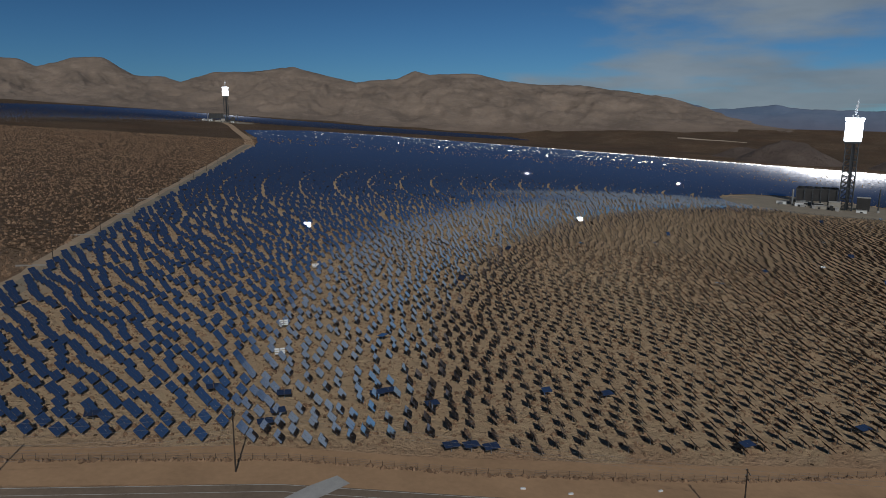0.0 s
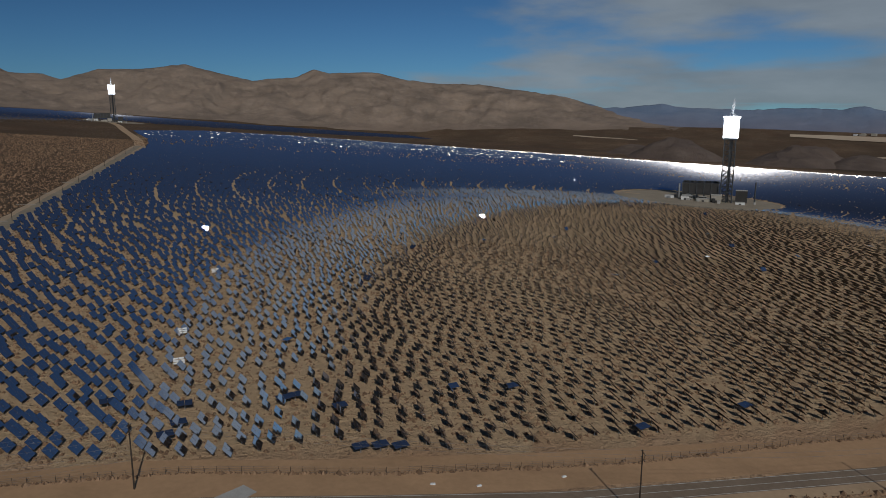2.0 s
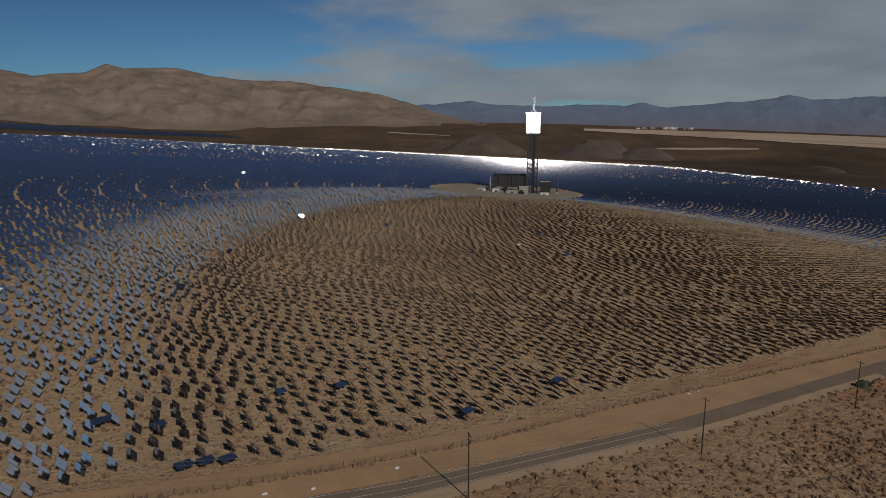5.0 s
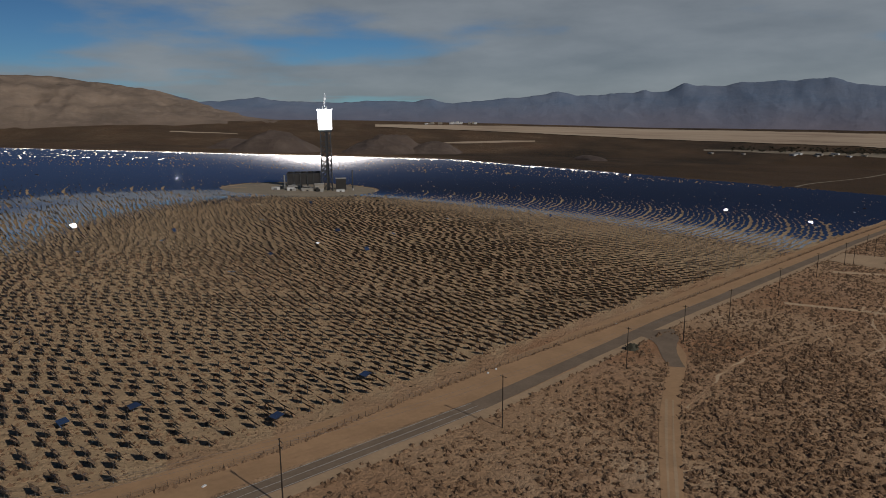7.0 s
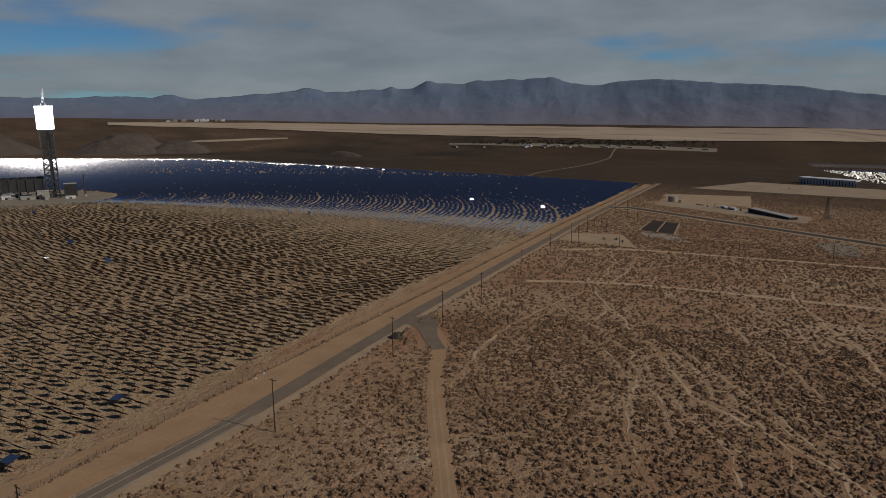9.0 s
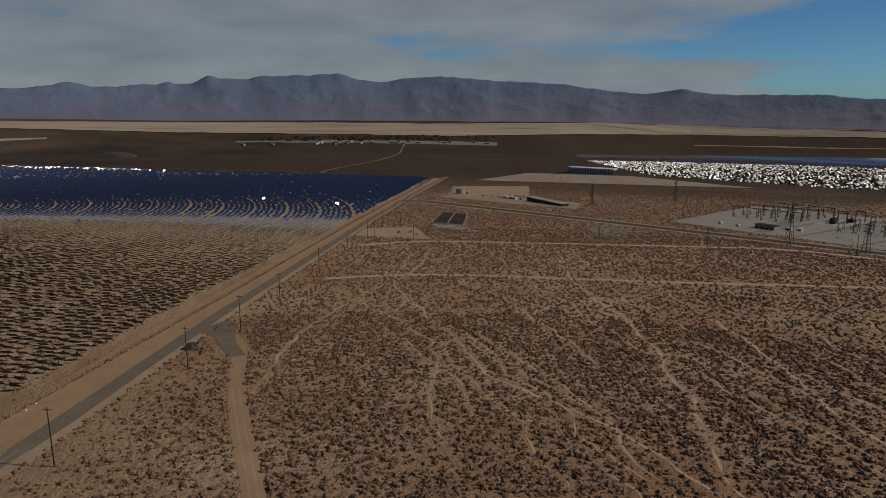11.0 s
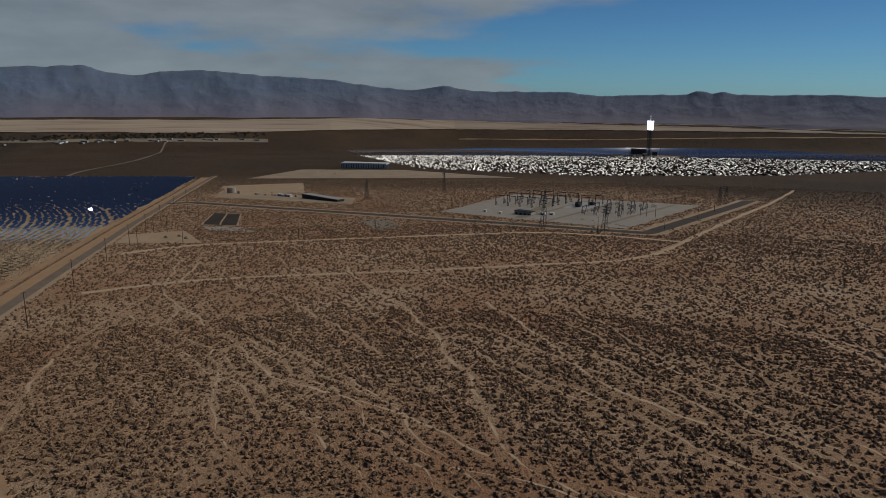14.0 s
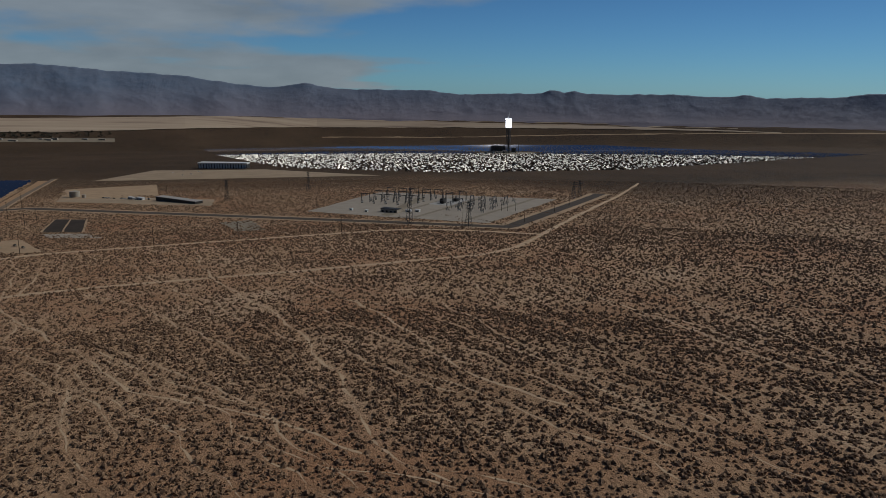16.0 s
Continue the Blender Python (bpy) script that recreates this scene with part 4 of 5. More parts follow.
def tank(at, radius, height, mat, label):
    t = thing("storage_tank", on(*at), label, "tank", "storage tanks")
    bm = bmesh.new()
    rod(bm, (0, 0, -0.5), (0, 0, height), radius, None, 28)
    part("shell", bm, mat, t)
    bm = bmesh.new()
    rod(bm, (0, 0, height), (0, 0, height + radius * 0.18), radius * 1.02, 0.3, 28)
    part("roof", bm, mat, t)
    for k in range(10):
        bm = bmesh.new()
        a = k * 0.16
        box(bm, (0.9, 0.5, 0.12), (math.cos(a) * (radius + 0.4), math.sin(a) * (radius + 0.4), 0.6 + k * height / 10), a)
        part("stair_tread", bm, M_STEEL, t)
    return t


def power_block(at, label, turn):
    solar_tower(at, label, turn, at == TOWER_2)
    steam_plume(at, 0.6)
    c, s = math.cos(radians(turn)), math.sin(radians(turn))

    def spot(dx, dy):
        return at[0] + c * dx - s * dy, at[1] + s * dx + c * dy
    condenser(spot(-40, 14), turn)
    building("turbine_hall", spot(-14, -16), (16, 12, 12), turn, M_TAN, "tan clad turbine hall beside the tower", "building", "power block buildings")
    building("turbine_hall", spot(24, 20), (18, 14, 20), turn, M_DARK, "dark clad plant building beside the tower", "building", "power block buildings")
    building("plant_shed", spot(-34, -26), (20, 8, 5), turn, M_TAN, "low tan plant shed", "building", "power block buildings", doors=1)
    building("plant_shed", spot(-62, -20), (12, 9, 6), turn, M_WHITE, "small white plant shed", "building", "power block buildings", doors=1)
    building("plant_shed", spot(-88, -8), (14, 8, 4.5), turn, M_WHITE, "small white plant shed", "building", "power block buildings", doors=1)
    building("plant_shed", spot(22, -22), (14, 7, 4), turn, M_WHITE, "small white plant shed", "building", "power block buildings", doors=1)
    rng = random.Random(int(at[1]))
    for k in range(12):
        building("plant_unit", spot(rng.uniform(-95, -4), rng.uniform(-34, -8)), (rng.uniform(4, 12), rng.uniform(3, 7), rng.uniform(2.5, 8)), turn + rng.choice((0, 90)),
                 rng.choice((M_TAN, M_STEEL, M_CONCRETE, M_DARK)), "small plant unit among the pipework", "building", "plant units", doors=1)
    tank(spot(-72, 4), 5.5, 8, M_TAN, "tan steel water tank")
    tank(spot(-58, -6), 4.0, 9, M_STEEL, "grey steel water tank")
    t = thing("exhaust_stack", on(*spot(44, 6)), "slim grey steel stack", "stack", "stacks")
    bm = bmesh.new()
    rod(bm, (0, 0, -0.5), (0, 0, 36), 1.3, 1.0, 14)
    part("flue", bm, M_LATTICE, t)
    bm = bmesh.new()
    rod(bm, (0, 0, 0), (0, 0, 4), 2.2, 1.6, 14)
    part("footing", bm, M_CONCRETE, t)


power_block(TOWER_2, "tall lattice solar tower with a glaring white receiver", -29)
power_block(TOWER_3, "far lattice solar tower with a glaring white receiver to the north", 18)
power_block(TOWER_1, "far lattice solar tower with a glaring white receiver to the south", -110)
tagged(strip("tower_loop_road", smooth_line([(470, 1010), (400, 1090), (358, 1186), (370, 1225), (420, 1190), (480, 1150)]), 9, 0.35, M_DIRT_PALE, 0.4), "pale curved service road", "road", kind="structure")
tagged(strip("tower_east_road", smooth_line([(700, 1010), (760, 950), (791, 905), (815, 890), (820, 915)]), 9, 0.35, M_DIRT_PALE, 0.4), "pale curved service road", "road", kind="structure")


# ---- poles, cables, fence ----
def utility_pole(at, height, arms, turn, label):
    t = thing("utility_pole", on(*at), label, "utility pole", "utility poles", turn)
    bm = bmesh.new()
    rod(bm, (0, 0, -0.5), (0, 0, height), 0.27, 0.17, 9)
    part("mast", bm, M_WOOD, t)
    for k in range(arms):
        z = height - 0.9 - 1.9 * k
        bm = bmesh.new()
        box(bm, (0.16, 3.2, 0.2), (0.2, 0, z))
        arm = part("crossarm", bm, M_WOOD, t)
        for y in (-1.45, 0.5, 1.45):
            bm = bmesh.new()
            rod(bm, (0.2, y, z + 0.1), (0.2, y, z + 0.42), 0.09, 0.06, 6)
            part("insulator", bm, M_STEEL, arm)
    return t


def cable(a, b, sag):
    """A hanging cable as a thin tube."""
    a, b = np.array(a, float), np.array(b, float)
    n = 12
    t = np.linspace(0, 1, n)[:, None]
    c = a + (b - a) * t
    c[:, 2] -= sag * 4 * (t * (1 - t))[:, 0]
    along = (b - a) / np.linalg.norm(b - a)
    side = np.cross(along, [0, 0, 1.0])
    side /= np.linalg.norm(side)
    up_ = np.cross(side, along)
    ring = [c + 0.035 * (math.cos(q) * side + math.sin(q) * up_) for q in (0, math.tau / 3, 2 * math.tau / 3)]
    v = np.stack(ring, 1).reshape(-1, 3)
    i = np.arange(n - 1)[:, None] * 3 + np.arange(3)[None]
    j = np.arange(n - 1)[:, None] * 3 + (np.arange(3)[None] + 1) % 3
    f = np.stack([i, j, j + 3, i + 3], -1).reshape(-1, 4)
    return tagged(fast("power_cable", v, f, M_WIRE), "thin grey power cable hung between poles", "cable", "power cables")


POLES = [(-127, 165), (-64.7, 185.8), (76.8, 169.4), (168.9, 173.9), (266.6, 190), (331.8, 200.6), (394.8, 208.9), (499.4, 228.8), (600.3, 245.5),
         (690, 259), (775, 272), (870, 287), (980, 304), (1100, 322)]
for k, p in enumerate(POLES):
    q = POLES[min(k + 1, len(POLES) - 1)]
    o = POLES[max(k - 1, 0)]
    turn = math.degrees(math.atan2(q[1] - o[1], q[0] - o[0]))
    tall = 20.0 if k < 2 else 21.5
    utility_pole(p, tall, 2 if k < 3 else 1, turn, "tall dark wooden power pole beside the road")
for p, q in zip(POLES[:6], POLES[1:7]):
    for h, off in ((20.6, -1.4), (20.6, 1.4), (18.6, 0.3)):
        if p[0] > 0 and off == 0.3:
            continue
        cable((p[0], p[1] + off, ground(*p) + h), (q[0], q[1] + off, ground(*q) + h), 1.6)
for h in (9.0, 10.5, 12.0, 13.5, 16.0):
    cable((-127, 165, ground(-127, 165) + h), (-64.7, 185.8, ground(-64.7, 185.8) + h), 1.2)
WEST_POLES = [(-247, 408), (-268, 506), (-288, 604), (-307, 700), (-322, 790), (-343, 890), (-364, 995), (-388, 1110), (-414, 1235), (-440, 1370), (-470, 1520)]
for p in WEST_POLES:
    utility_pole(p, 22.0, 1, 100, "dark wooden power pole beside the dirt road")
for k, p in enumerate(WEST_POLES[:7]):
    tagged(strip(f"turnout_{k + 1}", [(p[0] - 2, p[1] - 4), (p[0] - 16, p[1] - 12)], 5, 0.16, M_GRAVEL, 0.4, 3.0), "pale gravel turnout beside the dirt road", "turnout", kind="structure")
for p in ((694, 208), (712, 95), (727, 15), (752, -95), (760, -176), (742, -232), (900, 262), (905, 250), (770, 262), (778, 250), (700, 255)):
    utility_pole(p, 19.0, 1, 20, "wooden power pole along the service track")

FENCE = [(-250, 160), (-190, 174), (-120, 184), (-53, 195), (9, 195), (88, 202), (159, 217), (300, 240), (440, 262), (600, 289), (821, 325), (1250, 386), (1610, 440)]
posts = resample(FENCE, 3.6)
fence = thing("fence", on(*posts[0]), "low wire fence on steel posts along the mirror field", "fence")
base = np.array(on(*posts[0]))
bm = bmesh.new()
rod(bm, (0, 0, -0.2), (0, 0, 2.2), 0.06, None, 6)
post_mesh = bpy.data.meshes.new("post")
bm.to_mesh(post_mesh), bm.free()
post_mesh.materials.append(M_WOOD)
for p in posts[:260]:
    shared("post", post_mesh, fence, Matrix.Translation(np.array(on(*p)) - base))
rest = posts[260:]
if len(rest):
    v, f = [], []
    for k, p in enumerate(rest):
        x, y, z = np.array(on(*p)) - base
        v += [(x - 0.06, y, z - 0.2), (x + 0.06, y, z - 0.2), (x + 0.06, y, z + 2.2), (x - 0.06, y, z + 2.2), (x, y + 0.1, z - 0.2), (x, y + 0.1, z + 2.2)]
        o = 6 * k
        f += [(o, o + 1, o + 2, o + 3), (o + 1, o + 4, o + 5, o + 2), (o + 4, o, o + 3, o + 5)]
    ob = fast("far_posts", v, f, M_WOOD, parent=fence)
    tagged(ob, kind="stuff")
for h in (0.25, 0.8, 1.4, 2.1):
    c = np.array([np.array(on(*p)) - base for p in posts]) + [0, 0, h]
    n = len(c)
    v = np.stack([c + [0, 0.02, 0.025], c + [0, -0.02, 0.025], c + [0, 0, -0.025]], 1).reshape(-1, 3)
    i = np.arange(n - 1)[:, None] * 3 + np.arange(3)[None]
    j = np.arange(n - 1)[:, None] * 3 + (np.arange(3)[None] + 1) % 3
    fast("wire", v, np.stack([i, j, j + 3, i + 3], -1).reshape(-1, 4), M_WIRE, parent=fence)

# white reflector boards and rocks on the verge
for k, (x, y) in enumerate(((20, 188.5), (34, 187.5), (62, 193), (205, 222), (212, 224), (330, 245))):
    bm = bmesh.new()
    box(bm, (1.6, 0.9, 0.5), (0, 0, 0.2), 0.2 * k, 0.15)
    ob = part("stone_block", bm, M_WHITE)
    ob.matrix_basis = pose(*on(x, y))
    tagged(ob, "small pale stone block on the sandy verge", "block", "stone blocks")


# ---- substation ----
def sub_at(u, v):
    a, b, c, d = [np.array(q, float) for q in PAD_SUB]
    p = (1 - v) * ((1 - u) * d + u * c) + v * ((1 - u) * a + u * b)
    return float(p[0]), float(p[1])


SUB_TURN = math.degrees(math.atan2(PAD_SUB[2][1] - PAD_SUB[3][1], PAD_SUB[2][0] - PAD_SUB[3][0]))


def gantry(at, width, height, turn):
    t = thing("gantry", on(*at, 0.3), "grey steel substation gantry with insulators", "gantry", "substation gantries", turn)
    for s in (-1, 1):
        for lean in (-1.4, 1.4):
            bm = bmesh.new()
            rod(bm, (s * width / 2, lean, 0), (s * width / 2, 0, height), 0.32, 0.26, 6)
            part("leg", bm, M_LATTICE, t)
    bm = bmesh.new()
    box(bm, (width + 1.5, 0.8, 0.9), (0, 0, height - 0.3), 0, 0.08)
    part("beam", bm, M_LATTICE, t)
    for k in range(3):
        bm = bmesh.new()
        x = (k - 1) * width / 3.2
        rod(bm, (x, 0, height - 0.7), (x, 0, height - 3.0), 0.22, 0.22, 6)
        part("insulator", bm, M_STEEL, t)


def breaker(at, turn):
    t = thing("circuit_breaker", on(*at, 0.3), "grey steel circuit breaker on a stand", "circuit breaker", "circuit breakers", turn)
    bm = bmesh.new()
    box(bm, (4.5, 1.4, 1.0), (0, 0, 2.3), 0, 0.1)
    part("housing", bm, M_STEEL, t)
    for x in (-1.8, 1.8):
        bm = bmesh.new()
        box(bm, (0.4, 1.2, 2.0), (x, 0, 0.95), 0, 0.03)
        part("leg", bm, M_LATTICE, t)
    for x in (-1.6, 0, 1.6):
        bm = bmesh.new()
        rod(bm, (x, 0, 2.8), (x, 0, 6.0), 0.24, 0.16, 6)
        part("bushing", bm, M_LATTICE, t)


def transformer(at, turn):
    t = thing("transformer", on(*at, 0.3), "dark grey power transformer with radiators", "transformer", "transformers", turn)
    bm = bmesh.new()
    box(bm, (8, 4.5, 5), (0, 0, 2.9), 0, 0.25)
    part("tank", bm, M_DARK, t)
    for s in (-1, 1):
        bm = bmesh.new()
        box(bm, (6.5, 1.2, 4), (0, s * 3.1, 2.7), 0, 0.1)
        part("radiator", bm, M_DARK, t)
    for x in (-2.5, 0, 2.5):
        bm = bmesh.new()
        rod(bm, (x, 0, 5.3), (x, 0, 9.5), 0.4, 0.22, 8)
        part("bushing", bm, M_LATTICE, t)
    bm = bmesh.new()
    box(bm, (10, 8, 0.6), (0, 0, 0.1), 0, 0.05)
    part("plinth", bm, M_CONCRETE, t)


def lattice_mast(at, height, turn):
    t = thing("lattice_pylon", on(*at, 0.2), "grey steel lattice transmission pylon", "pylon", "lattice pylons", turn)
    h = 3.2
    for sx in (-1, 1):
        for sy in (-1, 1):
            bm = bmesh.new()
            rod(bm, (sx * h, sy * h, -0.5), (sx * 0.5, sy * 0.5, height), 0.2, 0.14, 5)
            part("leg", bm, M_LATTICE, t)
    lev = np.linspace(0, height, 9)
    for a, b in zip(lev[:-1], lev[1:]):
        ra, rb = h + (0.5 - h) * a / height, h + (0.5 - h) * b / height
        for (x0, y0), (x1, y1) in (((-1, -1), (1, -1)), ((1, -1), (1, 1)), ((1, 1), (-1, 1)), ((-1, 1), (-1, -1))):
            for p0, p1 in (((x0, y0), (x1, y1)), ((x1, y1), (x0, y0))):
                bm = bmesh.new()
                rod(bm, (p0[0] * ra, p0[1] * ra, a), (p1[0] * rb, p1[1] * rb, b), 0.11, None, 4)
                part("brace", bm, M_LATTICE, t)
    for z in (height * 0.72, height * 0.84, height * 0.95):
        bm = bmesh.new()
        box(bm, (12, 0.7, 0.5), (0, 0, z), 0, 0.05)
        part("crossarm", bm, M_LATTICE, t)


for u in (0.10, 0.17, 0.24, 0.31, 0.38):
    for v in (0.50, 0.68, 0.86):
        gantry(sub_at(u + 0.03 * v, v), 15, 13, SUB_TURN)
        for dv in (-0.07, 0.05):
            breaker(sub_at(u + 0.03 * v + 0.01, v + dv), SUB_TURN + 90)
for u in (0.64, 0.70, 0.76, 0.82):
    for v in (0.38, 0.55, 0.72):
        gantry(sub_at(u, v), 13, 10, SUB_TURN + 90)
        for dv in (-0.06, 0.06):
            breaker(sub_at(u + 0.02, v + dv), SUB_TURN)
for u, v in ((0.50, 0.66), (0.53, 0.58), (0.56, 0.70)):
    transformer(sub_at(u, v), SUB_TURN + 90)
    gantry(sub_at(u + 0.015, v + 0.06), 12, 14, SUB_TURN)
building("control_house", sub_at(0.42, 0.16), (26, 12, 5), SUB_TURN, M_TAN, "tan control house with a dark roof in the substation", "building", doors=4, roof=M_DARK)
building("equipment_hut", sub_at(0.50, 0.20), (8, 4, 3.2), SUB_TURN, M_WHITE, "small white equipment hut", "building", "equipment huts", doors=1, roof=M_WHITE)
building("equipment_hut", sub_at(0.54, 0.22), (6, 4, 3.0), SUB_TURN, M_WHITE, "small white equipment hut", "building", "equipment huts", doors=1, roof=M_WHITE)
building("equipment_hut", sub_at(0.20, 0.14), (4, 3, 2.6), SUB_TURN, M_WHITE, "small white equipment hut", "building", "equipment huts", doors=1, roof=M_WHITE)
building("equipment_hut", sub_at(0.30, 0.12), (4, 3, 2.6), SUB_TURN, M_WHITE, "small white equipment hut", "building", "equipment huts", doors=1, roof=M_WHITE)
tagged(patch("transformer_slab", [sub_at(0.47, 0.52), sub_at(0.60, 0.50), sub_at(0.60, 0.80), sub_at(0.47, 0.82)], 0.42, M_CONCRETE, 8), "pale concrete slab under the transformers", "slab", kind="structure")
for k, u in enumerate((0.46, 0.61, 0.87)):
    tagged(strip(f"substation_lane_{k + 1}", [sub_at(u, 0.03), sub_at(u + 0.02, 0.97)], 7, 0.40, M_PAD, 0.2), "grey gravel lane across the substation", "lane", kind="structure")
lattice_mast((795, -182), 44, 30)
lattice_mast((752, -243), 30, 30)
lattice_mast((1240, -95), 36, 30)
lattice_mast((1120, 40), 34, 30)
lattice_mast((1010, -500), 28, 40)
lattice_mast((1030, -520), 28, 40)
for u in (0.90, 0.93, 0.97):
    utility_pole(sub_at(u, 0.42), 17, 1, 40, "tall pole at the edge of the substation")
for p in ((770, -320), (860, -400), (930, -455)):
    utility_pole(p, 16, 1, 40, "pole along the substation fence")

# ---- depot and far buildings ----
building("depot_shed", (1128, 112), (92, 14, 5.5), 44, M_DARK, "long dark open-fronted shed with a pale roof", "building", doors=8, roof=M_CONCRETE)
building("site_office", (1180, 175), (16, 5, 3.5), 44, M_WHITE, "white site office cabin", "building", "site cabins", doors=2, roof=M_WHITE)
building("site_office", (1192, 190), (12, 5, 3.5), 44, M_WHITE, "white site office cabin", "building", "site cabins", doors=2, roof=M_WHITE)
tank((1250, 286), 8, 10, M_TAN, "tan steel storage tank beside the depot")
tank((1238, 270), 3, 5, M_TAN, "small tan steel tank")


def long_hall():
    """A long white hall with a ribbed front."""
    a, b = np.array((2010.0, 142.0)), np.array((1975.0, 14.0))
    mid, length = (a + b) / 2, float(np.hypot(*(b - a)))
    turn = math.degrees(math.atan2(*(b - a)[::-1]))
    t = thing("assembly_hall", on(*mid), "long pale assembly hall with a ribbed front", "building", rz=turn)
    bm = bmesh.new()
    box(bm, (length, 30, 15), (0, 0, 6), 0, 0.2)
    part("wall", bm, M_DARK, t)
    bm = bmesh.new()
    box(bm, (length + 2, 34, 3.4), (0, 0, 14.2), 0, 0.2)
    part("roof", bm, M_WHITE, t)
    for s in (-1, 1):
        for k in range(18):
            bm = bmesh.new()
            box(bm, (length / 18 * 0.72, 0.6, 12), (-length / 2 + (k + 0.5) * length / 18, s * 15.2, 6.5), 0, 0.1)
            part("wall_panel", bm, M_WHITE, t)


long_hall()


def parked_vehicle(at, turn, colour, label):
    t = thing("pickup_truck", on(*at, 0.25), label, "pickup truck", "parked vehicles", turn)
    bm = bmesh.new()
    box(bm, (5.4, 2.0, 0.9), (0, 0, 0.95), 0, 0.15)
    part("body", bm, colour, t)
    bm = bmesh.new()
    box(bm, (2.2, 1.8, 0.8), (0.3, 0, 1.75), 0, 0.25)
    part("cab", bm, M_DARK, t)
    for x in (-1.7, 1.7):
        for y in (-0.95, 0.95):
            bm = bmesh.new()
            rod(bm, (x, y - 0.12, 0.4), (x, y + 0.12, 0.4), 0.4, None, 12)
            part("wheel", bm, M_LINER, t)


rng_cars = random.Random(4)
for k in range(14):
    f = k / 13
    parked_vehicle((1222 - 70 * f + rng_cars.uniform(-6, 6), 245 - 120 * f + rng_cars.uniform(-10, 10)), rng_cars.uniform(0, 90), M_WHITE if k % 3 else M_DARK,
                   "white pickup truck parked at the depot" if k % 3 else "dark pickup truck parked at the depot")
for k in range(6):
    parked_vehicle((1880 - 30 * k, 150 + rng_cars.uniform(-30, 60)), rng_cars.uniform(0, 90), M_WHITE, "white vehicle parked on the far yard")
for x, y in ((735, 238), (742, 226), (728, 215)):
    parked_vehicle((x, y), 40, M_TAN, "tan truck parked in the sandy clearing")


def far_tree(at, height, seed):
    rng = random.Random(seed)
    t = thing("tree", on(*at), "far dark green tree of the distant settlement", "tree", "trees of the settlement")
    bm = bmesh.new()
    rod(bm, (0, 0, -0.5), (0, 0, height * 0.5), height * 0.05, height * 0.03, 6)
    part("trunk", bm, M_WOOD, t)
    bm = bmesh.new()
    for _ in range(80):
        c = Vector((rng.gauss(0, 0.24), rng.gauss(0, 0.24), 0.62 + rng.gauss(0, 0.15))) * height
        s = height * 0.2
        bm.faces.new([bm.verts.new(c + Vector((rng.uniform(-s, s), rng.uniform(-s, s), rng.uniform(-s, s)))) for _ in range(3)])
    part("crown", bm, M_LEAF, t)


rng_far = random.Random(11)
polar_sheet("settlement_ground", -80, -59, [(-80, -4.0), (-70, -3.75), (-59, -3.55)], [(-80, -3.72), (-70, -3.5), (-59, -3.45)], 0.5, M_PAD, "bare pale ground of the distant settlement", "yard")
for k in range(230):
    az = rng_far.choice((rng_far.uniform(-79.8, -68), rng_far.uniform(-76, -69), rng_far.uniform(-69, -61)))
    far_tree(polar(az, distance_at(az, -3.45) + rng_far.uniform(-60, 60)), rng_far.uniform(8, 14), k)
for k in range(26):
    az = rng_far.uniform(-80, -59)
    d = distance_at(az, -3.75 + rng_far.uniform(-0.08, 0.12))
    building("far_house", polar(az, d), (rng_far.uniform(14, 40), 12, rng_far.uniform(4, 7)), rng_far.uniform(60, 90), M_WHITE if k % 5 == 0 else M_TAN,
             "far pale house of the distant settlement", "building", "houses of the settlement", doors=1)
for k in range(16):
    az = rng_far.uniform(-41.5, -36.9)
    building("far_house", polar(az, distance_at(az, -1.5)), (rng_far.uniform(15, 36), 14, rng_far.uniform(6, 15)), 40, M_WHITE if k % 2 else M_TAN,
             "far pale building beyond the dry lake", "building", "buildings beyond the lake", doors=1)
tagged(strip("far_track", smooth_line([(1700, 770), (1881, 819), (2250, 850), (2613, 908), (3465, 1098)]), 8, 0.8, M_PAD, 1.0, 20), "far pale dirt track", "track", kind="structure")

# ---- parked and stray heliostats that stand out ----
mirror_mesh, pylon_mesh, rack_mesh = heliostat_meshes()


def lone_heliostat(at, n_, label):
    n_ = Vector(n_).normalized()
    top = thing("heliostat", on(*at), label, "heliostat", "parked heliostats")
    shared("pylon", pylon_mesh, top)
    u_ = Vector((0, 0, 1)).cross(n_).normalized() if n_.z < 0.999 else Vector((1, 0, 0))
    m = Matrix((u_, n_.cross(u_), n_)).transposed().to_4x4()
    m.translation = (0, 0, AXIS)
    shared("support_frame", rack_mesh, top, m)
    for s_ in (-1.34, 1.34):
        shared("mirror_panel", mirror_mesh, top, m @ Matrix.Translation((s_, 0, 0.02)))


for at in ((153, 245.7), (-9, 240), (-64, 215), (-1.5, 208.3), (5, 209.4), (11.5, 209.2), (-62, 224), (101, 225), (-120, 211), (-90, 240), (60, 262), (-30, 246), (-26, 249)):
    lone_heliostat(at, (0.05, -0.12, 1), "parked heliostat with its blue mirror panels lying flat")
for at in ((-132.7, 599.8), (131.3, 1339), (135, 763), (985, 420), (1010, 560), (420, 1330)):
    c = (Vector((0, 0, 110)) - Vector(on(*at, AXIS))).normalized()
    lone_heliostat(at, c + Vector(TO_SUN) + Vector((0.02, 0.0, 0.015)), "heliostat turned astray and glinting white")


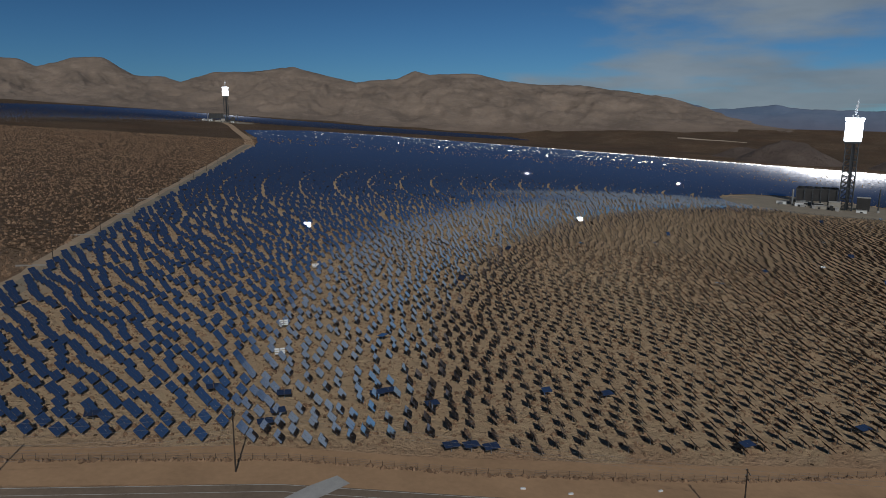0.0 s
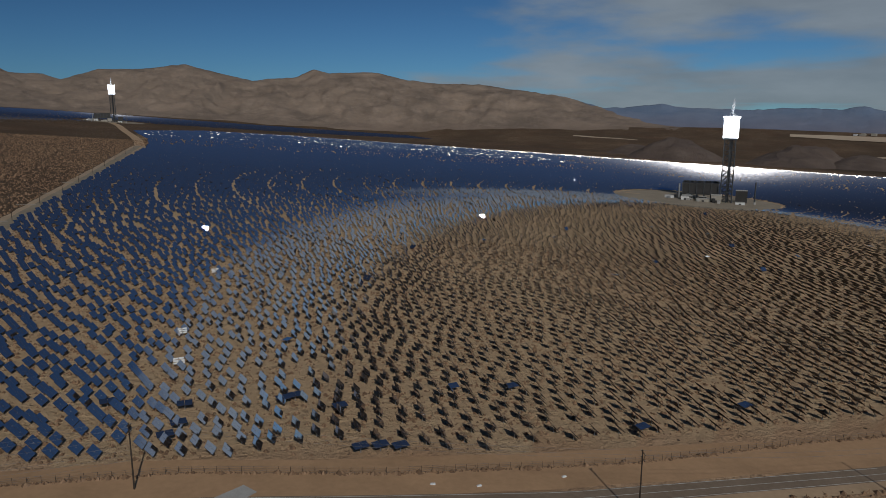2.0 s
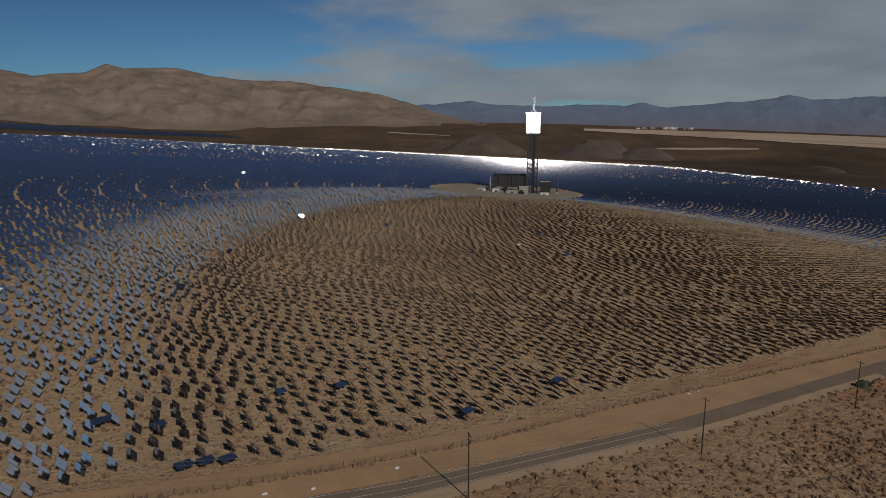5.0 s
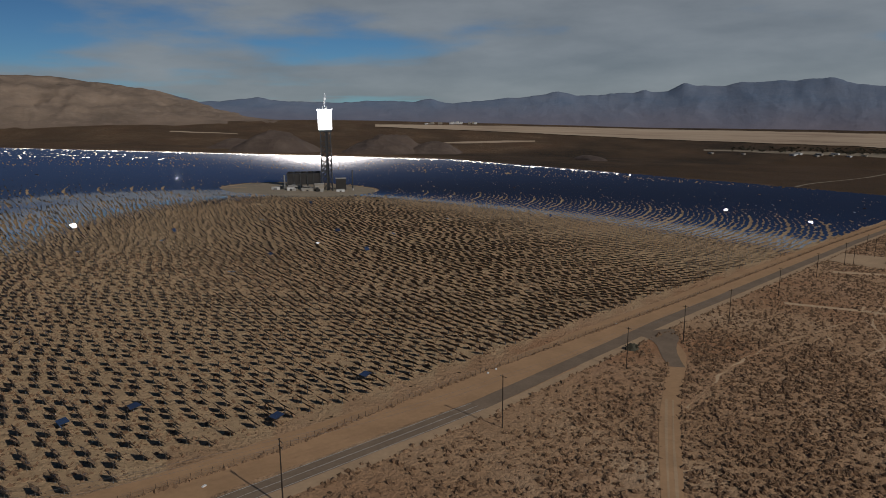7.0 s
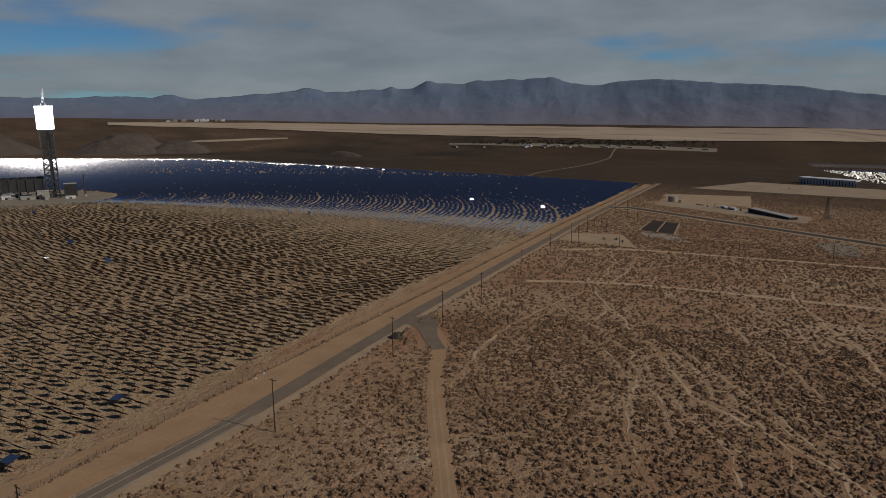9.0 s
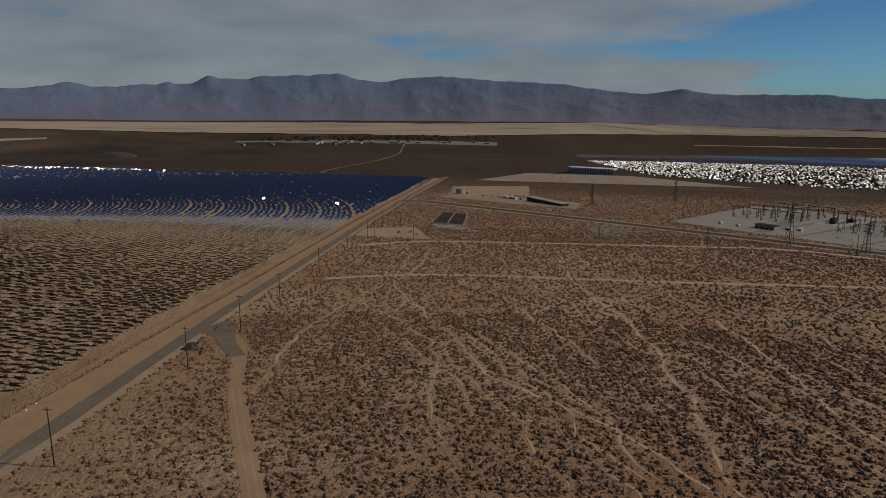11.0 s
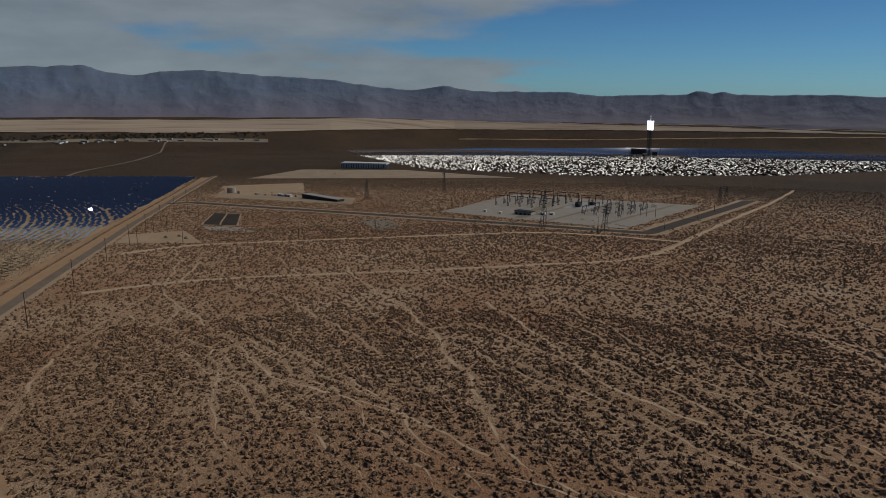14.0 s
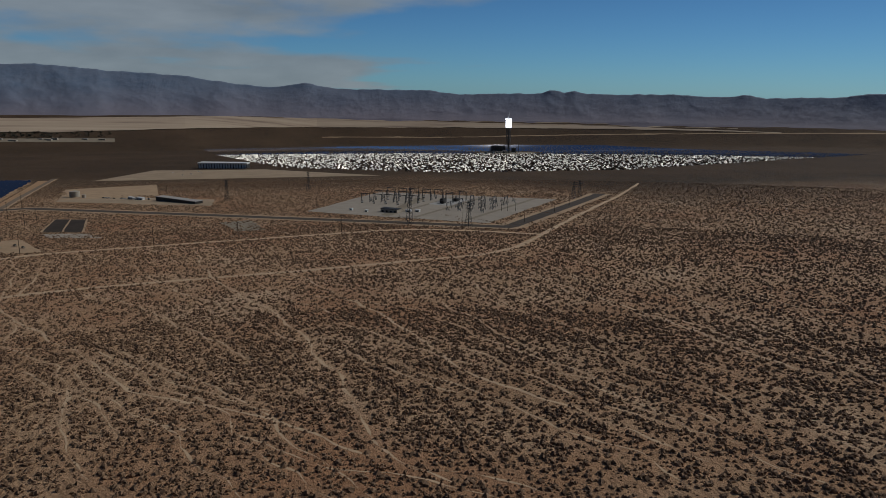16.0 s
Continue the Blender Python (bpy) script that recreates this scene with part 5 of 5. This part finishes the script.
def bare_frame(at, n_):
    """A heliostat without mirrors: a white rack on its post."""
    n_ = Vector(n_).normalized()
    top = thing("bare_heliostat", on(*at), "white heliostat rack without its mirrors", "heliostat", "bare heliostat racks")
    shared("pylon", pylon_mesh, top)
    u_ = Vector((0, 0, 1)).cross(n_).normalized()
    m = Matrix((u_, n_.cross(u_), n_)).transposed().to_4x4()
    m.translation = (0, 0, AXIS)
    for x in (-1.2, 1.2):
        for y in (-1.05, 0.0, 1.05):
            bm = bmesh.new()
            box(bm, (2.0, 0.75, 0.1), (x, y, 0), 0, 0.03)
            part("rail", bm, M_WHITE, top).matrix_basis = m
    bm = bmesh.new()
    box(bm, (0.3, 3.0, 0.2), (0, 0, -0.12), 0, 0.03)
    part("spine", bm, M_STEEL, top).matrix_basis = m


for at in ((-84.3, 321), (-76, 281.5), (-94, 446)):
    bare_frame(at, (0.2, -0.6, 0.6))


# ---- scrub ----
def shrub_shapes(count, sides, rings, twigs, seed):
    """Low uneven clumps: jittered domes with a ragged rim."""
    rng = np.random.default_rng(seed)
    shapes = []
    for _ in range(count):
        tris = []
        top = np.array([rng.normal(0, 0.08), rng.normal(0, 0.08), 0.55 * rng.uniform(0.8, 1.2)])
        levels = []
        for k in range(rings):
            f = (k + 1) / rings
            a = (np.arange(sides) + rng.uniform(0, 1) + rng.normal(0, 0.18, sides)) / sides * math.tau
            d = 0.52 * f ** 0.7 * rng.uniform(0.65, 1.3, sides)
            levels.append(np.stack([np.cos(a) * d, np.sin(a) * d, 0.5 * (1 - f ** 1.8) * rng.uniform(0.6, 1.35, sides) - 0.04 * f], 1))
        for i in range(sides):
            j = (i + 1) % sides
            tris.append((top, levels[0][i], levels[0][j]))
            for lo, hi in zip(levels[1:], levels[:-1]):
                tris += [(hi[i], lo[i], lo[j]), (hi[i], lo[j], hi[j])]
        for _ in range(twigs):
            a, lift = rng.uniform(0, math.tau), rng.uniform(0.15, 0.75)
            tip = np.array([math.cos(a) * 0.7, math.sin(a) * 0.7, lift])
            tris.append((tip * [0.3, 0.3, 0.4], tip, tip * [0.55, 0.55, 0.5] + rng.normal(0, 0.13, 3)))
        shapes.append(np.array(tris).reshape(-1, 3))
    return np.array(shapes)


def scrub(name, p, size, shapes, label):
    rng = np.random.default_rng(len(p))
    pick = rng.integers(0, len(shapes), len(p))
    a = rng.random(len(p)) * math.tau
    s = shapes[pick] * size[:, None, None]
    ca, sa = np.cos(a)[:, None], np.sin(a)[:, None]
    x = s[..., 0] * ca - s[..., 1] * sa + p[:, 0, None]
    y = s[..., 0] * sa + s[..., 1] * ca + p[:, 1, None]
    z = s[..., 2] * 0.9 + ground(p[:, 0], p[:, 1])[:, None]
    v = np.stack([x, y, z], -1).reshape(-1, 3)
    ob = fast(name, v, np.arange(len(v)).reshape(-1, 3), M_BUSH)
    return tagged(ob, label, "scrub", kind="stuff")


def scatter(az0, az1, r0, r1, area, seed):
    """Random places in a sector, one to every so many square metres."""
    rng = np.random.default_rng(seed)
    count = int(radians(az1 - az0) / 2 * (r1 * r1 - r0 * r0) / area)
    r = np.sqrt(rng.uniform(r0 * r0, r1 * r1, count))
    x, y = polar(rng.uniform(az0, az1, count), r)
    return np.stack([x, y], 1)


WASH_GRID = np.zeros((1100, 1000), bool)
for k, line in enumerate(WASHES):
    c = resample(line, 0.6)
    reach = 2 if k < MAIN else 1
    for i in range(-reach, reach + 1):
        for j in range(-reach, reach + 1):
            WASH_GRID[np.clip(c[:, 0] + i, 0, 1099).astype(int), np.clip(c[:, 1] + j + 600, 0, 999).astype(int)] = True


def on_wash(x, y):
    return WASH_GRID[np.clip(x, 0, 1099).astype(int), np.clip(y + 600, 0, 999).astype(int)]


def stand(p, seed):
    """Thins the shrubs in patches, and along the road, where the sand lies bare."""
    gap = np.interp(p[:, 0], *zip(*ROAD)) - p[:, 1]
    x, y = p[:, 0], p[:, 1]
    patchy = 0.78 + 0.22 * np.sin(x / 23 + 2 * np.sin(y / 37)) * np.sin(y / 19 + 1.5 * np.sin(x / 41)) + 0.12 * np.sin(x / 7.0 - y / 9.0)
    keep = patchy * np.where(gap > 0, np.where(x < 290, np.interp(gap, [8, 25, 55, 80], [0.12, 0.35, 0.8, 1.0]), np.interp(gap, [8, 22, 40], [0.25, 0.7, 1.0])), 1.0)
    return p[np.random.default_rng(seed).random(len(p)) < keep]


def clear(p):
    """Drops places on roads, tracks, washes and yards."""
    x, y = p[:, 0], p[:, 1]
    bad = near_line(x, y, ROAD, 8.5) | near_line(x, y, SHOULDER, 10.5) | near_line(x, y, WEST_ROAD, 15) | near_line(x, y, DRIVE, 5) | near_line(x, y, APRON, 9)
    bad |= near_line(x, y, smooth_line(TRACK_1), 5.5) | near_line(x, y, smooth_line(TRACK_2), 4.5) | near_line(x, y, SUB_ROAD, 19) | inside(x, y, PAD_SUB)
    bad |= inside(x, y, [(760, 290), (700, 280), (700, 190), (790, 235)])
    bad |= inside(x, y, [(1290, 310), (1175, 310), (1050, 60), (1160, 50)])
    bad |= inside(x, y, [(1430, 345), (1450, 170), (1255, 145), (1245, 295)]) | inside(x, y, POND)
    bad |= on_wash(x, y)
    return p[~bad]


SHAPES = shrub_shapes(16, 6, 2, 3, 1) * [1.0, 1.0, 0.95]
COARSE = shrub_shapes(12, 6, 1, 1, 2) * [1.0, 1.0, 0.95]


def desert(p):
    """South of the road or west of the field."""
    road_y = np.interp(p[:, 0], *zip(*ROAD))
    west = np.interp(p[:, 1], *zip(*[(b, a) for a, b in WEST_ROAD]))
    return p[(p[:, 1] < road_y) | ((p[:, 0] < west) & (p[:, 1] > 150))]


def sizes(n, mean, seed):
    return mean * np.minimum(2.0, np.exp(np.random.default_rng(seed).normal(0, 0.5, n)))


p = stand(clear(desert(scatter(-146, -15, 165, 420, 2.7, 21))), 41)
scrub("desert_scrub", p, sizes(len(p), 1.42, 1), SHAPES, "dry brown desert shrubs dotted over the sand")
p = stand(clear(desert(scatter(-146, -50, 420, 820, 6.2, 22))), 42)
scrub("desert_scrub", p, sizes(len(p), 1.75, 2), COARSE, "dry brown desert shrubs dotted over the sand")
p = clear(desert(scatter(-150, -55, 820, 1500, 18.0, 23)))
scrub("desert_scrub", p, sizes(len(p), 1.7, 3), COARSE, "far dry desert shrubs on the plain")
p = clear(desert(scatter(14, 50, 250, 1900, 21.0, 24)))
p = p[p[:, 0] < -200]
scrub("desert_scrub", p, sizes(len(p), 1.9, 4), COARSE, "dry brown shrubs west of the dirt road")
p = scatter(-60, 42, 180, 620, 9.0, 25)
p = p[inside(p[:, 0], p[:, 1], FIELD_2)]
scrub("field_scrub", p, sizes(len(p), 1.15, 5), COARSE, "small dry shrubs between the heliostats")
edges = []
rng_edge = np.random.default_rng(31)
for line in WASHES:
    c = resample(line, 2.0)
    for s_ in (-1, 1):
        edges.append((c + s_ * np.c_[np.zeros(len(c)), np.full(len(c), 2.0)] + rng_edge.normal(0, 0.7, c.shape))[rng_edge.random(len(c)) < 0.55])
c = resample([(x + 2, y - 10) for x, y in ROAD[2:]], 2.2)
edges.append(c + rng_edge.normal(0, 0.8, c.shape))
c = resample(DRIVE[2:], 2.0)
edges += [c + [3.2, -3.6] + rng_edge.normal(0, 0.5, c.shape), c + [-3.2, 3.8] + rng_edge.normal(0, 0.9, c.shape)]
p = np.concatenate(edges)
scrub("edge_scrub", p, sizes(len(p), 1.45, 6), COARSE, "dry shrubs lining washes and roads")

c = resample(FENCE, 0.9)
c = c + [0, -0.3] + rng_edge.normal(0, 0.25, c.shape)
scrub("fence_weeds", c, sizes(len(c), 1.35, 7), COARSE, "dry weeds caught along the fence")

bush = thing("bush", on(295, 208.5), "dark rounded bush beside the power pole", "bush")
for k, (dx, dy, size) in enumerate(((0, 0, 6.5), (2.2, -1.0, 4.5), (-2.0, 0.6, 4.2))):
    v = SHAPES[k] * [size, size, size * 1.25] + [dx, dy, 0]
    fast("foliage", v, np.arange(len(v)).reshape(-1, 3), M_LEAF, parent=bush)

# ---- the nearest heliostats, one by one ----
single_heliostats(PLACES_2[:NEAR], TOWER_2, 11)
